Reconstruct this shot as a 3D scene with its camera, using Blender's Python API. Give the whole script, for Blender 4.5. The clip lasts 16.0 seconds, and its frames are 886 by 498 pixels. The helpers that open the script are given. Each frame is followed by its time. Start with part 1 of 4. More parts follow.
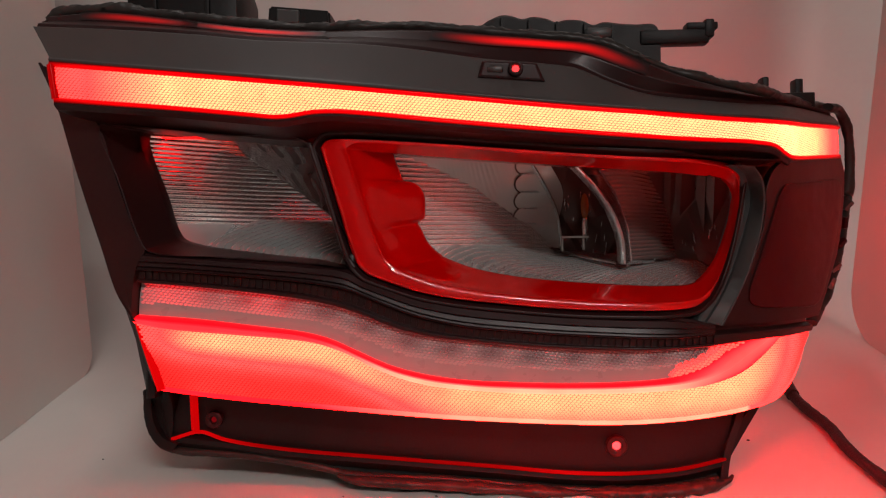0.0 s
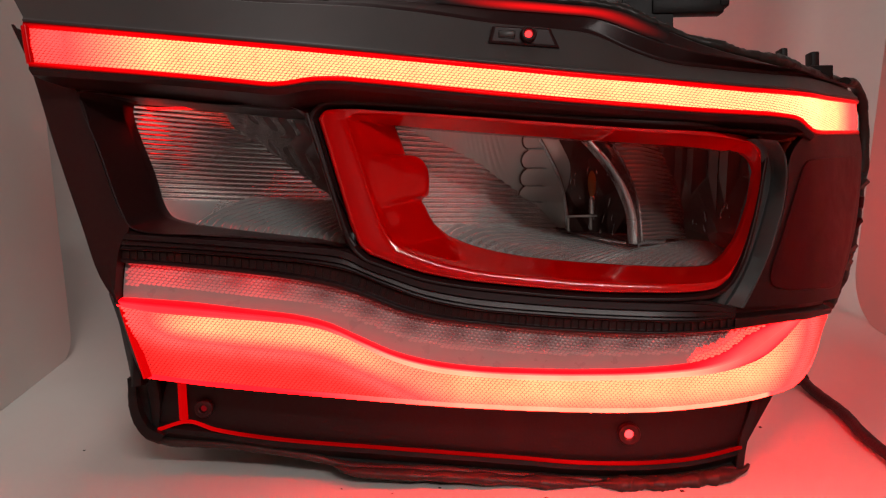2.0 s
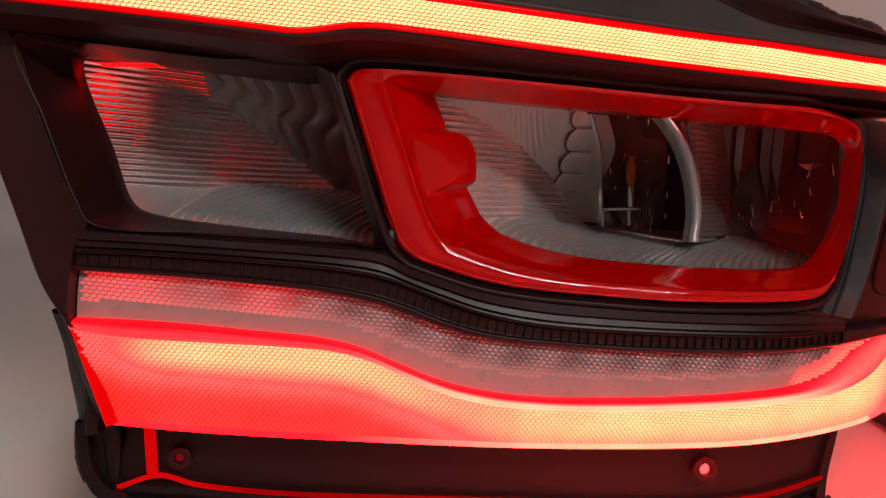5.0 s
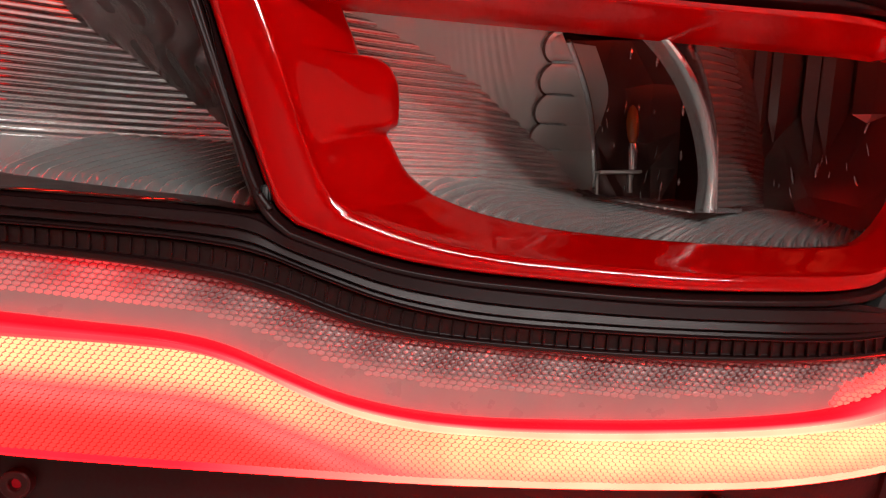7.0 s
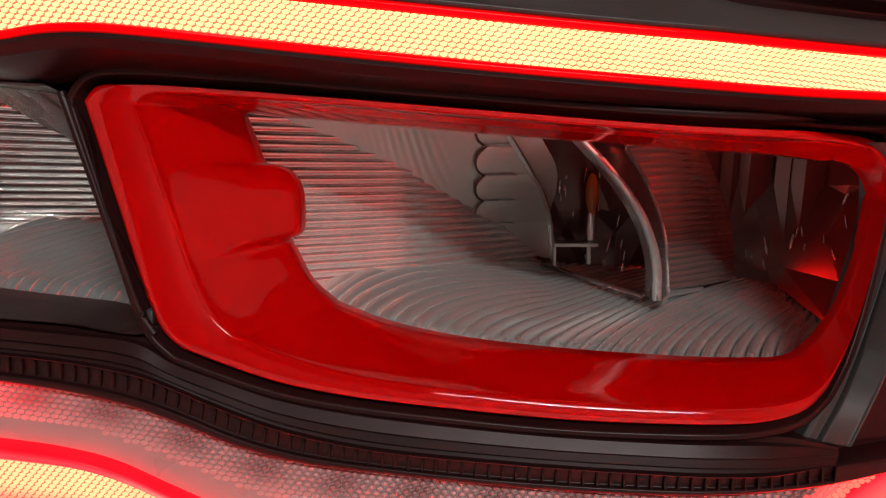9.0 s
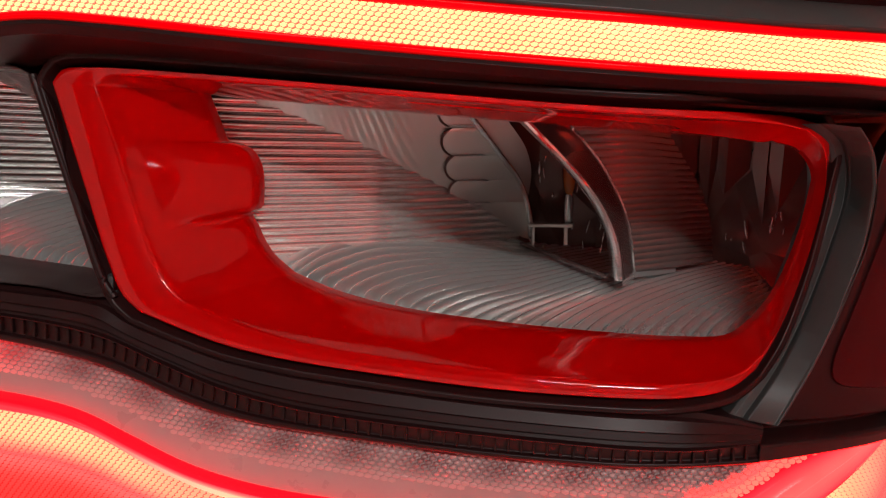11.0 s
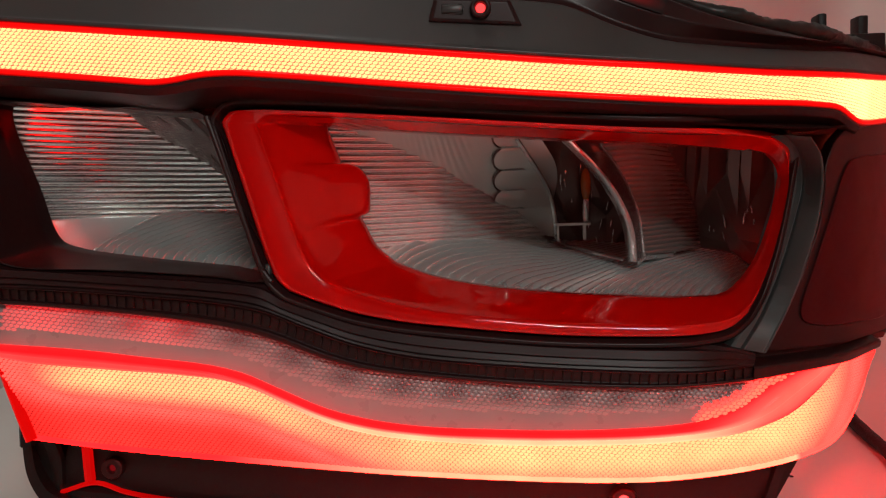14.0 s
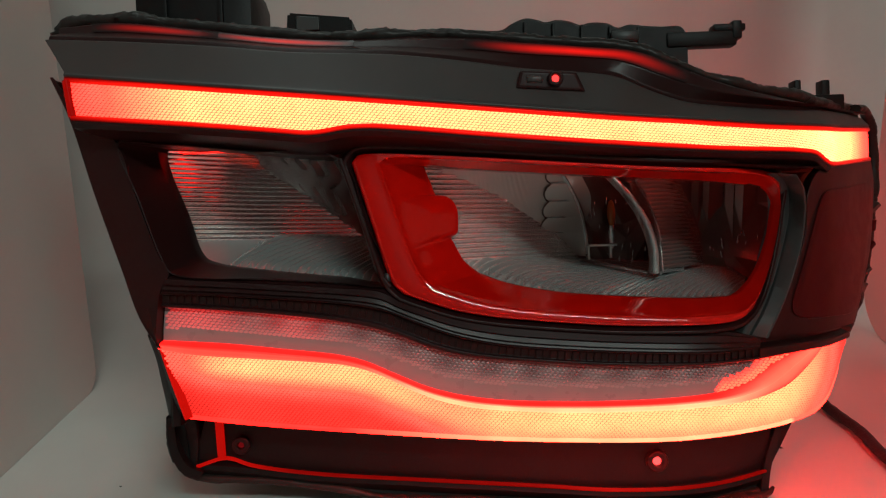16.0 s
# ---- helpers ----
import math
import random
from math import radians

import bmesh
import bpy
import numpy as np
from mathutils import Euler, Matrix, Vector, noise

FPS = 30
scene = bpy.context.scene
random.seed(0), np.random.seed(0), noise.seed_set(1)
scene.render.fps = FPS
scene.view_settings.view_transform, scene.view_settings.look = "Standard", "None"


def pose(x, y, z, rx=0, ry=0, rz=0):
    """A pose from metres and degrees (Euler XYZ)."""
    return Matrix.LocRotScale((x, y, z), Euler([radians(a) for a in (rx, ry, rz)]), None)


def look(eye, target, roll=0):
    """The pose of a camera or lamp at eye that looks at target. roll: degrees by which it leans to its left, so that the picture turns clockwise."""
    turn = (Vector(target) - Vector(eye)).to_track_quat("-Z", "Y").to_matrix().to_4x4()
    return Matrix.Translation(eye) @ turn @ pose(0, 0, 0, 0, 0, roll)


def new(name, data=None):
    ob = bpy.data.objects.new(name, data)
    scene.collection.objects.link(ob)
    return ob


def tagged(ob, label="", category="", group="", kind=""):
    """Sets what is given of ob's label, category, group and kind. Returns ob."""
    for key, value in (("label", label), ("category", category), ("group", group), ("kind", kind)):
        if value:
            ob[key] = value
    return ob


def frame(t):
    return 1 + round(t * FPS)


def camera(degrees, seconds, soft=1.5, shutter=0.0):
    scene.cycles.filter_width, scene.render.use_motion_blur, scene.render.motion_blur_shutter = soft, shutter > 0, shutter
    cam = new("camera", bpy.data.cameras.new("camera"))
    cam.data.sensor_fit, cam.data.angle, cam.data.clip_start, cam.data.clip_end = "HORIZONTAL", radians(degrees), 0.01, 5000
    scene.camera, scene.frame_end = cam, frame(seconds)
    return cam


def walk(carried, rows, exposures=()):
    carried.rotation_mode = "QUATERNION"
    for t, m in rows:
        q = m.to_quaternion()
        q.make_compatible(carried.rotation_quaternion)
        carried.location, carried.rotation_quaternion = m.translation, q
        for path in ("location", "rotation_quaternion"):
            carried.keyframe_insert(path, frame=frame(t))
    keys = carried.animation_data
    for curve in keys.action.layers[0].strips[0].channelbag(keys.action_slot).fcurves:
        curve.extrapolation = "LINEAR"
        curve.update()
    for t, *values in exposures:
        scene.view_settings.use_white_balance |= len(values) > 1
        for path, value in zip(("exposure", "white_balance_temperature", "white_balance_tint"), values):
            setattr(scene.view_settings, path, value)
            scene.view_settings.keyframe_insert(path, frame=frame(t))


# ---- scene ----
cam = camera(58.0, 16.0, soft=1.2)
PATH = [
    (0, (0.0278, 0.0074, 0.2641), (-0.0552, 1.9584, -0.1659), -1.5),
    (0.5, (0.0278, 0.0164, 0.2591), (-0.0532, 1.9664, -0.1769), -1.6),
    (1, (0.0228, 0.0244, 0.2581), (-0.0472, 1.9694, -0.1999), -1.5),
    (1.5, (0.0168, 0.0294, 0.2531), (-0.0362, 1.9744, -0.2109), -1.3),
    (2, (0.0108, 0.0354, 0.2541), (-0.0222, 1.9794, -0.2139), -1.1),
    (2.5, (-0.0022, 0.0474, 0.2551), (-0.0022, 1.9924, -0.2099), -0.7),
    (3, (-0.0292, 0.0694, 0.2451), (0.0628, 2.0114, -0.2229), -0.2),
    (3.5, (-0.0662, 0.0894, 0.2381), (0.1468, 2.0194, -0.2389), 0.3),
    (4, (-0.0872, 0.0984, 0.2491), (0.2088, 2.0164, -0.2309), 0.9),
    (6.5, (-0.0202, 0.2154, 0.2041), (0.1008, 2.1464, -0.3049), 0.2),
    (7, (-0.0062, 0.2294, 0.2031), (0.1048, 2.1584, -0.3159), 0.2),
    (7.5, (0.0108, 0.2384, 0.2091), (0.1068, 2.1694, -0.3029), 0.4),
    (8, (0.0198, 0.2394, 0.2371), (0.0938, 2.1704, -0.2809), 0.2),
    (8.5, (0.0348, 0.2434, 0.2481), (0.0588, 2.1644, -0.3069), -0.7),
    (9, (0.0538, 0.2514, 0.2491), (-0.0112, 2.1614, -0.3419), -0.8),
    (11.5, (0.1148, 0.2324, 0.2481), (-0.1442, 2.1154, -0.3749), -1.6),
    (12, (0.1268, 0.2194, 0.2481), (-0.1142, 2.1034, -0.3799), -1.6),
    (12.5, (0.1288, 0.2094, 0.2511), (-0.1192, 2.0934, -0.3719), -1.9),
    (13, (0.1168, 0.1964, 0.2551), (-0.1142, 2.0864, -0.3589), -2.3),
    (13.5, (0.0958, 0.1774, 0.2561), (-0.0872, 2.0824, -0.3239), -2.7),
    (14, (0.0578, 0.1384, 0.2611), (-0.0782, 2.0564, -0.2879), -2.7),
    (14.5, (0.0218, 0.0884, 0.2721), (-0.0562, 2.0224, -0.2329), -2.7),
    (15, (0.0018, 0.0544, 0.2791), (-0.0312, 1.9944, -0.2029), -3.0),
    (15.5, (-0.0112, 0.0394, 0.2761), (-0.0282, 1.9854, -0.1819), -2.7),
    (16, (-0.0112, 0.0274, 0.2781), (-0.0292, 1.9744, -0.1809), -2.2),
]
BRIGHT, MIDDLE, DIM = (0.33, 6500, 14), (0.1, 6500, 10), (0.1, 5900, -8)
EXPOSE = [(0.0, *BRIGHT), (0.5, *DIM), (1.0, *BRIGHT), (1.5, *MIDDLE), (2.0, *BRIGHT), (2.5, *MIDDLE), (3.0, *BRIGHT), (3.5, *MIDDLE), (4.0, *BRIGHT), (6.5, 0.65, 6500, 13), (7.0, 0.85, 6500, 15), (7.5, 0.7, 6500, 14), (8.0, 0.7, 6500, 14), (8.5, 0.6, 6500, 14), (9.0, 0.8, 6500, 14), (11.5, 0.65, 6500, 15), (12.0, 0.7, 6400, 8), (12.5, 0.55, 6500, 15), (13.0, 0.5, 6400, 7), (13.5, 0.4, 6500, 15), (14.0, 0.38, 6300, 5), (14.5, 0.4, 6500, 14), (15.0, *DIM), (15.5, 0.35, 6500, 13), (16.0, 0.05, 5700, -14)]
walk(cam, [(t, look(eye, target, roll)) for t, eye, target, roll in PATH], EXPOSE)

# ---- world and room light ----
world = bpy.data.worlds.new("room_dusk")
world.use_nodes = True
scene.world = world
world.node_tree.nodes["Background"].inputs[0].default_value = (0.9, 0.95, 1.0, 1)
world.node_tree.nodes["Background"].inputs[1].default_value = 0.05


def area_light(name, eye, target, sx, sy, watts, colour):
    data = bpy.data.lights.new(name, "AREA")
    data.shape, data.size, data.size_y, data.energy, data.color = "ELLIPSE", sx, sy, watts, colour
    ob = new(name, data)
    ob.matrix_world = look(eye, target)
    return ob


area_light("ceiling_tube_light", (0.55, -0.95, 1.55), (0.05, 0.45, 0.0), 0.8, 0.25, 2.0, (1.0, 0.955, 0.90))
area_light("ceiling_tube_light", (0.75, -1.5, 1.72), (0.75, -1.5, 0.0), 1.25, 0.10, 24.0, (1.0, 0.955, 0.90))
area_light("ceiling_tube_light", (-0.2, 0.65, 1.70), (-0.1, 0.65, 0.0), 1.3, 0.22, 2.9, (1.0, 0.955, 0.90))


# ---- materials ----
def material(name, colour, rough=0.5, metal=0.0, spots=0.12, scale=40.0, grain=0.0, grain_scale=600.0, rough_vary=0.1, coat=0.0, specular=0.5):
    """Principled surface with cloudy variation of colour and gloss and a fine grain relief."""
    m = bpy.data.materials.new(name)
    m.use_nodes = True
    nt = m.node_tree
    b = nt.nodes["Principled BSDF"]
    b.inputs["Metallic"].default_value = metal
    b.inputs["Coat Weight"].default_value = coat
    b.inputs["Coat Roughness"].default_value = 0.16
    b.inputs["Specular IOR Level"].default_value = specular
    co = nt.nodes.new("ShaderNodeTexCoord")
    n1 = nt.nodes.new("ShaderNodeTexNoise")
    n1.inputs["Scale"].default_value, n1.inputs["Detail"].default_value = scale, 6
    nt.links.new(co.outputs["Object"], n1.inputs["Vector"])
    ramp = nt.nodes.new("ShaderNodeMix")
    ramp.data_type = "RGBA"
    ramp.inputs[6].default_value = (*[c * (1 - spots) for c in colour], 1)
    ramp.inputs[7].default_value = (*[min(1, c * (1 + spots)) for c in colour], 1)
    nt.links.new(n1.outputs["Fac"], ramp.inputs[0])
    nt.links.new(ramp.outputs[2], b.inputs["Base Color"])
    n2 = nt.nodes.new("ShaderNodeTexNoise")
    n2.inputs["Scale"].default_value, n2.inputs["Detail"].default_value = scale * 2.7, 5
    nt.links.new(co.outputs["Object"], n2.inputs["Vector"])
    mr = nt.nodes.new("ShaderNodeMapRange")
    mr.inputs["To Min"].default_value, mr.inputs["To Max"].default_value = max(0.02, rough - rough_vary), min(1, rough + rough_vary)
    nt.links.new(n2.outputs["Fac"], mr.inputs["Value"])
    nt.links.new(mr.outputs[0], b.inputs["Roughness"])
    if grain:
        n3 = nt.nodes.new("ShaderNodeTexNoise")
        n3.inputs["Scale"].default_value, n3.inputs["Detail"].default_value = grain_scale, 3
        nt.links.new(co.outputs["Object"], n3.inputs["Vector"])
        bump = nt.nodes.new("ShaderNodeBump")
        bump.inputs["Strength"].default_value, bump.inputs["Distance"].default_value = grain, 0.0006
        nt.links.new(n3.outputs["Fac"], bump.inputs["Height"])
        nt.links.new(bump.outputs["Normal"], b.inputs["Normal"])
    return m


def led_material(name, dim, mid, hot, low, high, rough=0.25, base=(0.006, 0.0006, 0.0006), specular=0.08):
    """A lit diffuser whose light follows the diodes behind it, or a painted glow (attribute led)."""
    m = bpy.data.materials.new(name)
    m.use_nodes = True
    nt = m.node_tree
    b = nt.nodes["Principled BSDF"]
    b.inputs["Base Color"].default_value = (*base, 1)
    b.inputs["Specular IOR Level"].default_value = specular
    b.inputs["Roughness"].default_value = rough
    at = nt.nodes.new("ShaderNodeAttribute")
    at.attribute_name = "led"
    ramp = nt.nodes.new("ShaderNodeValToRGB")
    ramp.color_ramp.elements[0].color = (*dim, 1)
    ramp.color_ramp.elements[1].color = (*hot, 1)
    e = ramp.color_ramp.elements.new(0.36)
    e.color = (*mid, 1)
    nt.links.new(at.outputs["Fac"], ramp.inputs[0])
    nt.links.new(ramp.outputs[0], b.inputs["Emission Color"])
    co = nt.nodes.new("ShaderNodeTexCoord")
    n1 = nt.nodes.new("ShaderNodeTexNoise")
    n1.inputs["Scale"].default_value = 55
    nt.links.new(co.outputs["Object"], n1.inputs["Vector"])
    wob = nt.nodes.new("ShaderNodeMapRange")
    wob.inputs["To Min"].default_value, wob.inputs["To Max"].default_value = 0.75, 1.25
    nt.links.new(n1.outputs["Fac"], wob.inputs["Value"])
    mr = nt.nodes.new("ShaderNodeMapRange")
    mr.clamp = False
    mr.inputs["To Min"].default_value, mr.inputs["To Max"].default_value = low, high
    nt.links.new(at.outputs["Fac"], mr.inputs["Value"])
    mul = nt.nodes.new("ShaderNodeMath")
    mul.operation = "MULTIPLY"
    nt.links.new(mr.outputs[0], mul.inputs[0])
    nt.links.new(wob.outputs[0], mul.inputs[1])
    nt.links.new(mul.outputs[0], b.inputs["Emission Strength"])
    return m


# base colour tinted red to carry the veil of red light on the plastic
BLACK = material("satin_black_plastic", (0.024, 0.0080, 0.0080), 0.33, spots=0.2, grain=0.05, grain_scale=2200, rough_vary=0.05, specular=0.18, coat=0.03)
TRIM = material("grey_black_trim_plastic", (0.045, 0.036, 0.034), 0.40, spots=0.15, grain=0.10, grain_scale=1600, rough_vary=0.05, specular=0.5)
STRUTM = material("dark_grey_satin_plastic", (0.040, 0.040, 0.039), 0.44, spots=0.1, grain=0.03, grain_scale=1500, rough_vary=0.05)
HOUSE = material("rough_black_polypropylene", (0.008, 0.007, 0.007), 0.45, spots=0.3, grain=0.2, grain_scale=500, specular=0.2)
SEAL = material("butyl_sealant", (0.028, 0.023, 0.021), 0.36, spots=0.4, scale=90, grain=0.5, grain_scale=260, rough_vary=0.15, specular=0.22)
RED = material("gloss_red_paint", (0.54, 0.0008, 0.0008), 0.03, spots=0.04, scale=25, rough_vary=0.012, specular=0.5)
CHROME = material("aluminised_reflector", (0.94, 0.93, 0.92), 0.12, 0.85, spots=0.03, scale=30, rough_vary=0.02)
FLUTED = material("fluted_aluminised_plastic", (0.95, 0.90, 0.87), 0.15, 0.74, spots=0.05, scale=30, rough_vary=0.03)
# darker, browner copies of reflector metal; dim reflections are put into base colour
SOFT = material("brownish_soft_chrome", (0.80, 0.72, 0.68), 0.18, 0.6, spots=0.06, scale=30, rough_vary=0.03)
DARK_CHROME = material("dark_chrome", (0.17, 0.115, 0.11), 0.18, 0.62, spots=0.25, scale=35, rough_vary=0.03)
SHELF = material("satin_metallised_plastic", (0.84, 0.90, 0.89), 0.22, 0.72, spots=0.08, scale=40, rough_vary=0.05)
FACET = material("dark_mirror_facet", (0.12, 0.065, 0.058), 0.2, 0.5, spots=0.3, scale=35, rough_vary=0.04)
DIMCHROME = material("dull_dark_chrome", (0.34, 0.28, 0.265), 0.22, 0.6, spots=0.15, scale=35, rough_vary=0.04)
CLEAR = material("clear_facet_plastic", (0.46, 0.38, 0.37), 0.34, 0.08, spots=0.10, scale=60, rough_vary=0.06)
tree = CLEAR.node_tree
# base colour darkens in lobes by the attribute led; nothing is modelled behind
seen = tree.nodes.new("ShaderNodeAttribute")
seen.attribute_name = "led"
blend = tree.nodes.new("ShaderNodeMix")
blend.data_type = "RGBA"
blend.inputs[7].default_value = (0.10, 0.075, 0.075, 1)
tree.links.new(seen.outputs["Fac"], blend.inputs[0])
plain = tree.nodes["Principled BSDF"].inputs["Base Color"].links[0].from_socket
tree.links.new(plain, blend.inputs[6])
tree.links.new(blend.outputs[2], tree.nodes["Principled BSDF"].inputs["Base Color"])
# a red glow is put into the facets' emission through the attribute glow
painted_glow = tree.nodes.new("ShaderNodeAttribute")
painted_glow.attribute_name = "glow"
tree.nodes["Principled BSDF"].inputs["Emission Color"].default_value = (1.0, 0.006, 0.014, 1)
tree.links.new(painted_glow.outputs["Fac"], tree.nodes["Principled BSDF"].inputs["Emission Strength"])
CLEARB = material("frosted_lens_sheet", (0.36, 0.30, 0.295), 0.3, spots=0.12, scale=40)
AMBER = material("amber_glass", (0.42, 0.12, 0.03), 0.08, spots=0.1, scale=60, rough_vary=0.03, specular=0.6)
MARKER = material("smoked_marker_lens", (0.046, 0.003, 0.004), 0.36, spots=0.2, grain=0.04, grain_scale=2000, specular=0.17)
WHITE = material("white_board", (0.64, 0.595, 0.555), 0.5, spots=0.08, scale=7, grain=0.06, grain_scale=300)
TABLE = material("white_table_sheet", (0.67, 0.635, 0.60), 0.45, spots=0.09, scale=11, grain=0.08, grain_scale=250)
PAINT = material("room_wall_paint", (0.20, 0.195, 0.185), 0.8, spots=0.08, scale=2, grain=0.1, grain_scale=80)
DARKWALL = material("grey_workshop_floor", (0.25, 0.24, 0.23), 0.7, spots=0.4, scale=2.5)
RUBBER = material("braided_cable_sleeve", (0.012, 0.011, 0.011), 0.6, spots=0.3, scale=200, grain=1.0, grain_scale=700)
GLOW = led_material("red_lit_cells", (1.0, 0.020, 0.016), (1.0, 0.0060, 0.0046), (1.0, 0.0188, 0.0064), 0.6, 42.0)
GLOWB = led_material("red_lit_diffuser", (1.0, 0.002, 0.004), (1.0, 0.02, 0.010), (1.0, 0.085, 0.035), 0.14, 2.0)
PIPE = led_material("red_light_pipe", (1.0, 0.0015, 0.004), (1.0, 0.0070, 0.0055), (1.0, 0.0130, 0.0066), 1.0, 40.0, 0.15)
RIM = led_material("red_rim_and_added_glow", (1.0, 0.0005, 0.001), (1.0, 0.0005, 0.001), (1.0, 0.0005, 0.001), 0.8, 20.0, 0.15)
FLANGE_GLOW = led_material("black_flange_painted_glow", (1.0, 0.0005, 0.001), (1.0, 0.0005, 0.001), (1.0, 0.0005, 0.001), 0.0, 1.0, 0.30, (0.013, 0.0115, 0.0115), 0.2)
OUT = led_material("red_emitter_face", (1.0, 0.004, 0.008), (1.0, 0.012, 0.016), (1.0, 0.010, 0.012), 0.0, 20.0)
LEAK = led_material("hole_glow", (1.0, 0.01, 0.02), (1.0, 0.03, 0.03), (1.0, 0.05, 0.05), 1.0, 5.0)


# ---- mesh helpers ----
def smooth(t):
    t = min(max(t, 0.0), 1.0)
    return t * t * (3 - 2 * t)


def sweep(x):
    """How far the lamp's face bends back towards its outer side."""
    u = min(max(x - 0.14, 0.0), 0.10)
    return 40 * u**3 + max(x - 0.24, 0.0) * 1.2 + 0.006 * smooth((x - 0.12) / 0.07)


def sweep_slope(x):
    return (sweep(x + 0.001) - sweep(x - 0.001)) / 0.002


def upper(x):
    """Depth of the upper light bar, which stands proud of the windows towards the inner side (x in millimetres)."""
    return -0.024 + 0.022 * smooth((x + 100) / 330)


def P(x, z, d=0.0):
    """A point of the lamp's face in its own frame, from millimetres across and up and metres of depth."""
    d = d(x) if callable(d) else d
    x, z = x / 1000, z / 1000
    return Vector((x, sweep(x) + d, z))


def spline(pts, n, closed=False):
    """n points at even steps along a smooth line through pts."""
    pts = [np.array(p, float) for p in pts]
    k = len(pts)
    dense = []
    last = k if closed else k - 1
    for i in range(last):
        if closed:
            a, b, c, d = (pts[(i + j) % k] for j in (-1, 0, 1, 2))
        else:
            a, b, c, d = pts[max(i - 1, 0)], pts[i], pts[i + 1], pts[min(i + 2, k - 1)]
        ab, bc, cd = (max(1e-9, np.linalg.norm(q - p) ** 0.5) for p, q in ((a, b), (b, c), (c, d)))
        m1 = (c - b) if ab < 1e-8 else bc * ((b - a) / ab - (c - a) / (ab + bc) + (c - b) / bc)
        m2 = (c - b) if cd < 1e-8 else bc * ((c - b) / bc - (d - b) / (bc + cd) + (d - c) / cd)
        for s in np.arange(12) / 12:
            dense.append((2 * s**3 - 3 * s**2 + 1) * b + (s**3 - 2 * s**2 + s) * m1 + (-2 * s**3 + 3 * s**2) * c + (s**3 - s**2) * m2)
    dense.append(pts[0] if closed else pts[-1])
    dense = np.array(dense)
    run = np.r_[0, np.cumsum(np.linalg.norm(np.diff(dense, axis=0), axis=1))]
    at = np.linspace(0, run[-1], n, endpoint=not closed)
    return np.stack([np.interp(at, run, dense[:, j]) for j in range(dense.shape[1])], 1)


def loft(bm, loops, closed=False, caps=False):
    """Skin rows of points that have the same count."""
    rows = [[bm.verts.new(p) for p in loop] for loop in loops]
    n = len(rows[0])
    for a, b in zip(rows, rows[1:]):
        for i in range(n if closed else n - 1):
            j = (i + 1) % n
            bm.faces.new((a[i], a[j], b[j], b[i]))
    if caps:
        bm.faces.new(rows[0][::-1])
        bm.faces.new(rows[-1])
    return rows


def tube(bm, pts, radius, sides=8, wobble=0.0, flat=1.0, seed=1):
    """A round bead along a line of points; radius may be a list."""
    rnd = random.Random(seed)
    pts = [Vector(p) for p in pts]
    rings = []
    for i, p in enumerate(pts):
        t = (pts[min(i + 1, len(pts) - 1)] - pts[max(i - 1, 0)]).normalized()
        up = Vector((0, 0, 1)) if abs(t.z) < 0.9 else Vector((0, 1, 0))
        s = t.cross(up).normalized()
        u = s.cross(t)
        r = radius[i] if hasattr(radius, "__len__") else radius
        rings.append([p + (s * math.cos(a) * flat + u * math.sin(a)) * r * (1 + wobble * (rnd.random() - 0.5)) for a in (2 * math.pi * k / sides for k in range(sides))])
    loft(bm, rings, True, True)


def box(bm, lo, hi, bevel=0.0, turn=None):
    made = bmesh.ops.create_cube(bm, size=1.0)["verts"]
    size, mid = Vector(hi) - Vector(lo), (Vector(hi) + Vector(lo)) / 2
    for v in made:
        v.co = Vector(v.co[i] * size[i] for i in range(3))
    if bevel:
        es = list({e for v in made for e in v.link_edges})
        got = bmesh.ops.bevel(bm, geom=es, offset=bevel, segments=2, affect="EDGES", profile=0.6)
        made = list({v for f in got["faces"] for v in f.verts} | {v for v in made if v.is_valid})
    for v in made:
        v.co = (turn @ v.co if turn else v.co) + mid
    return made


BASE = Vector((0.0, 0.07, -0.16))
LAMP = pose(0, 0, 0.252, -12.0) @ Matrix.Translation((0, 0.5, 0))


def finish(bm, name, mat, sharp=38):
    bmesh.ops.recalc_face_normals(bm, faces=bm.faces[:])
    me = bpy.data.meshes.new(name)
    bm.to_mesh(me)
    bm.free()
    me.materials.append(mat)
    for p in me.polygons:
        p.use_smooth = True
    me.set_sharp_from_angle(angle=radians(sharp))
    return me


def part(name, bm, mat, parent, label="", sharp=38, shift=True):
    """One mesh under a thing or a part; points of the lamp are given in its face's frame."""
    if shift:
        for v in bm.verts:
            v.co -= BASE
    ob = new(name, finish(bm, name, mat, sharp))
    ob.parent = parent
    if mat in (BLACK, STRUTM, TRIM):
        edge = ob.modifiers.new("rounded_edges", "BEVEL")
        edge.limit_method, edge.angle_limit, edge.width, edge.segments, edge.harden_normals = "ANGLE", radians(17), 0.0009, 2, True
    return tagged(ob, label)


def thing(name, bm, mat, label, category, m=None, kind="", group="", sharp=38):
    ob = new(name, finish(bm, name, mat, sharp))
    if m:
        ob.matrix_world = m
    return tagged(ob, label, category, group, kind)


GROUND = -0.0175


def seat(x, y, z=0.0):
    """A place on the table: plan metres spread from the first eye, heights from the table top."""
    return Vector((0.028 + (x - 0.028) * 1.066, 0.007 + (y - 0.007) * 1.066, GROUND + z))


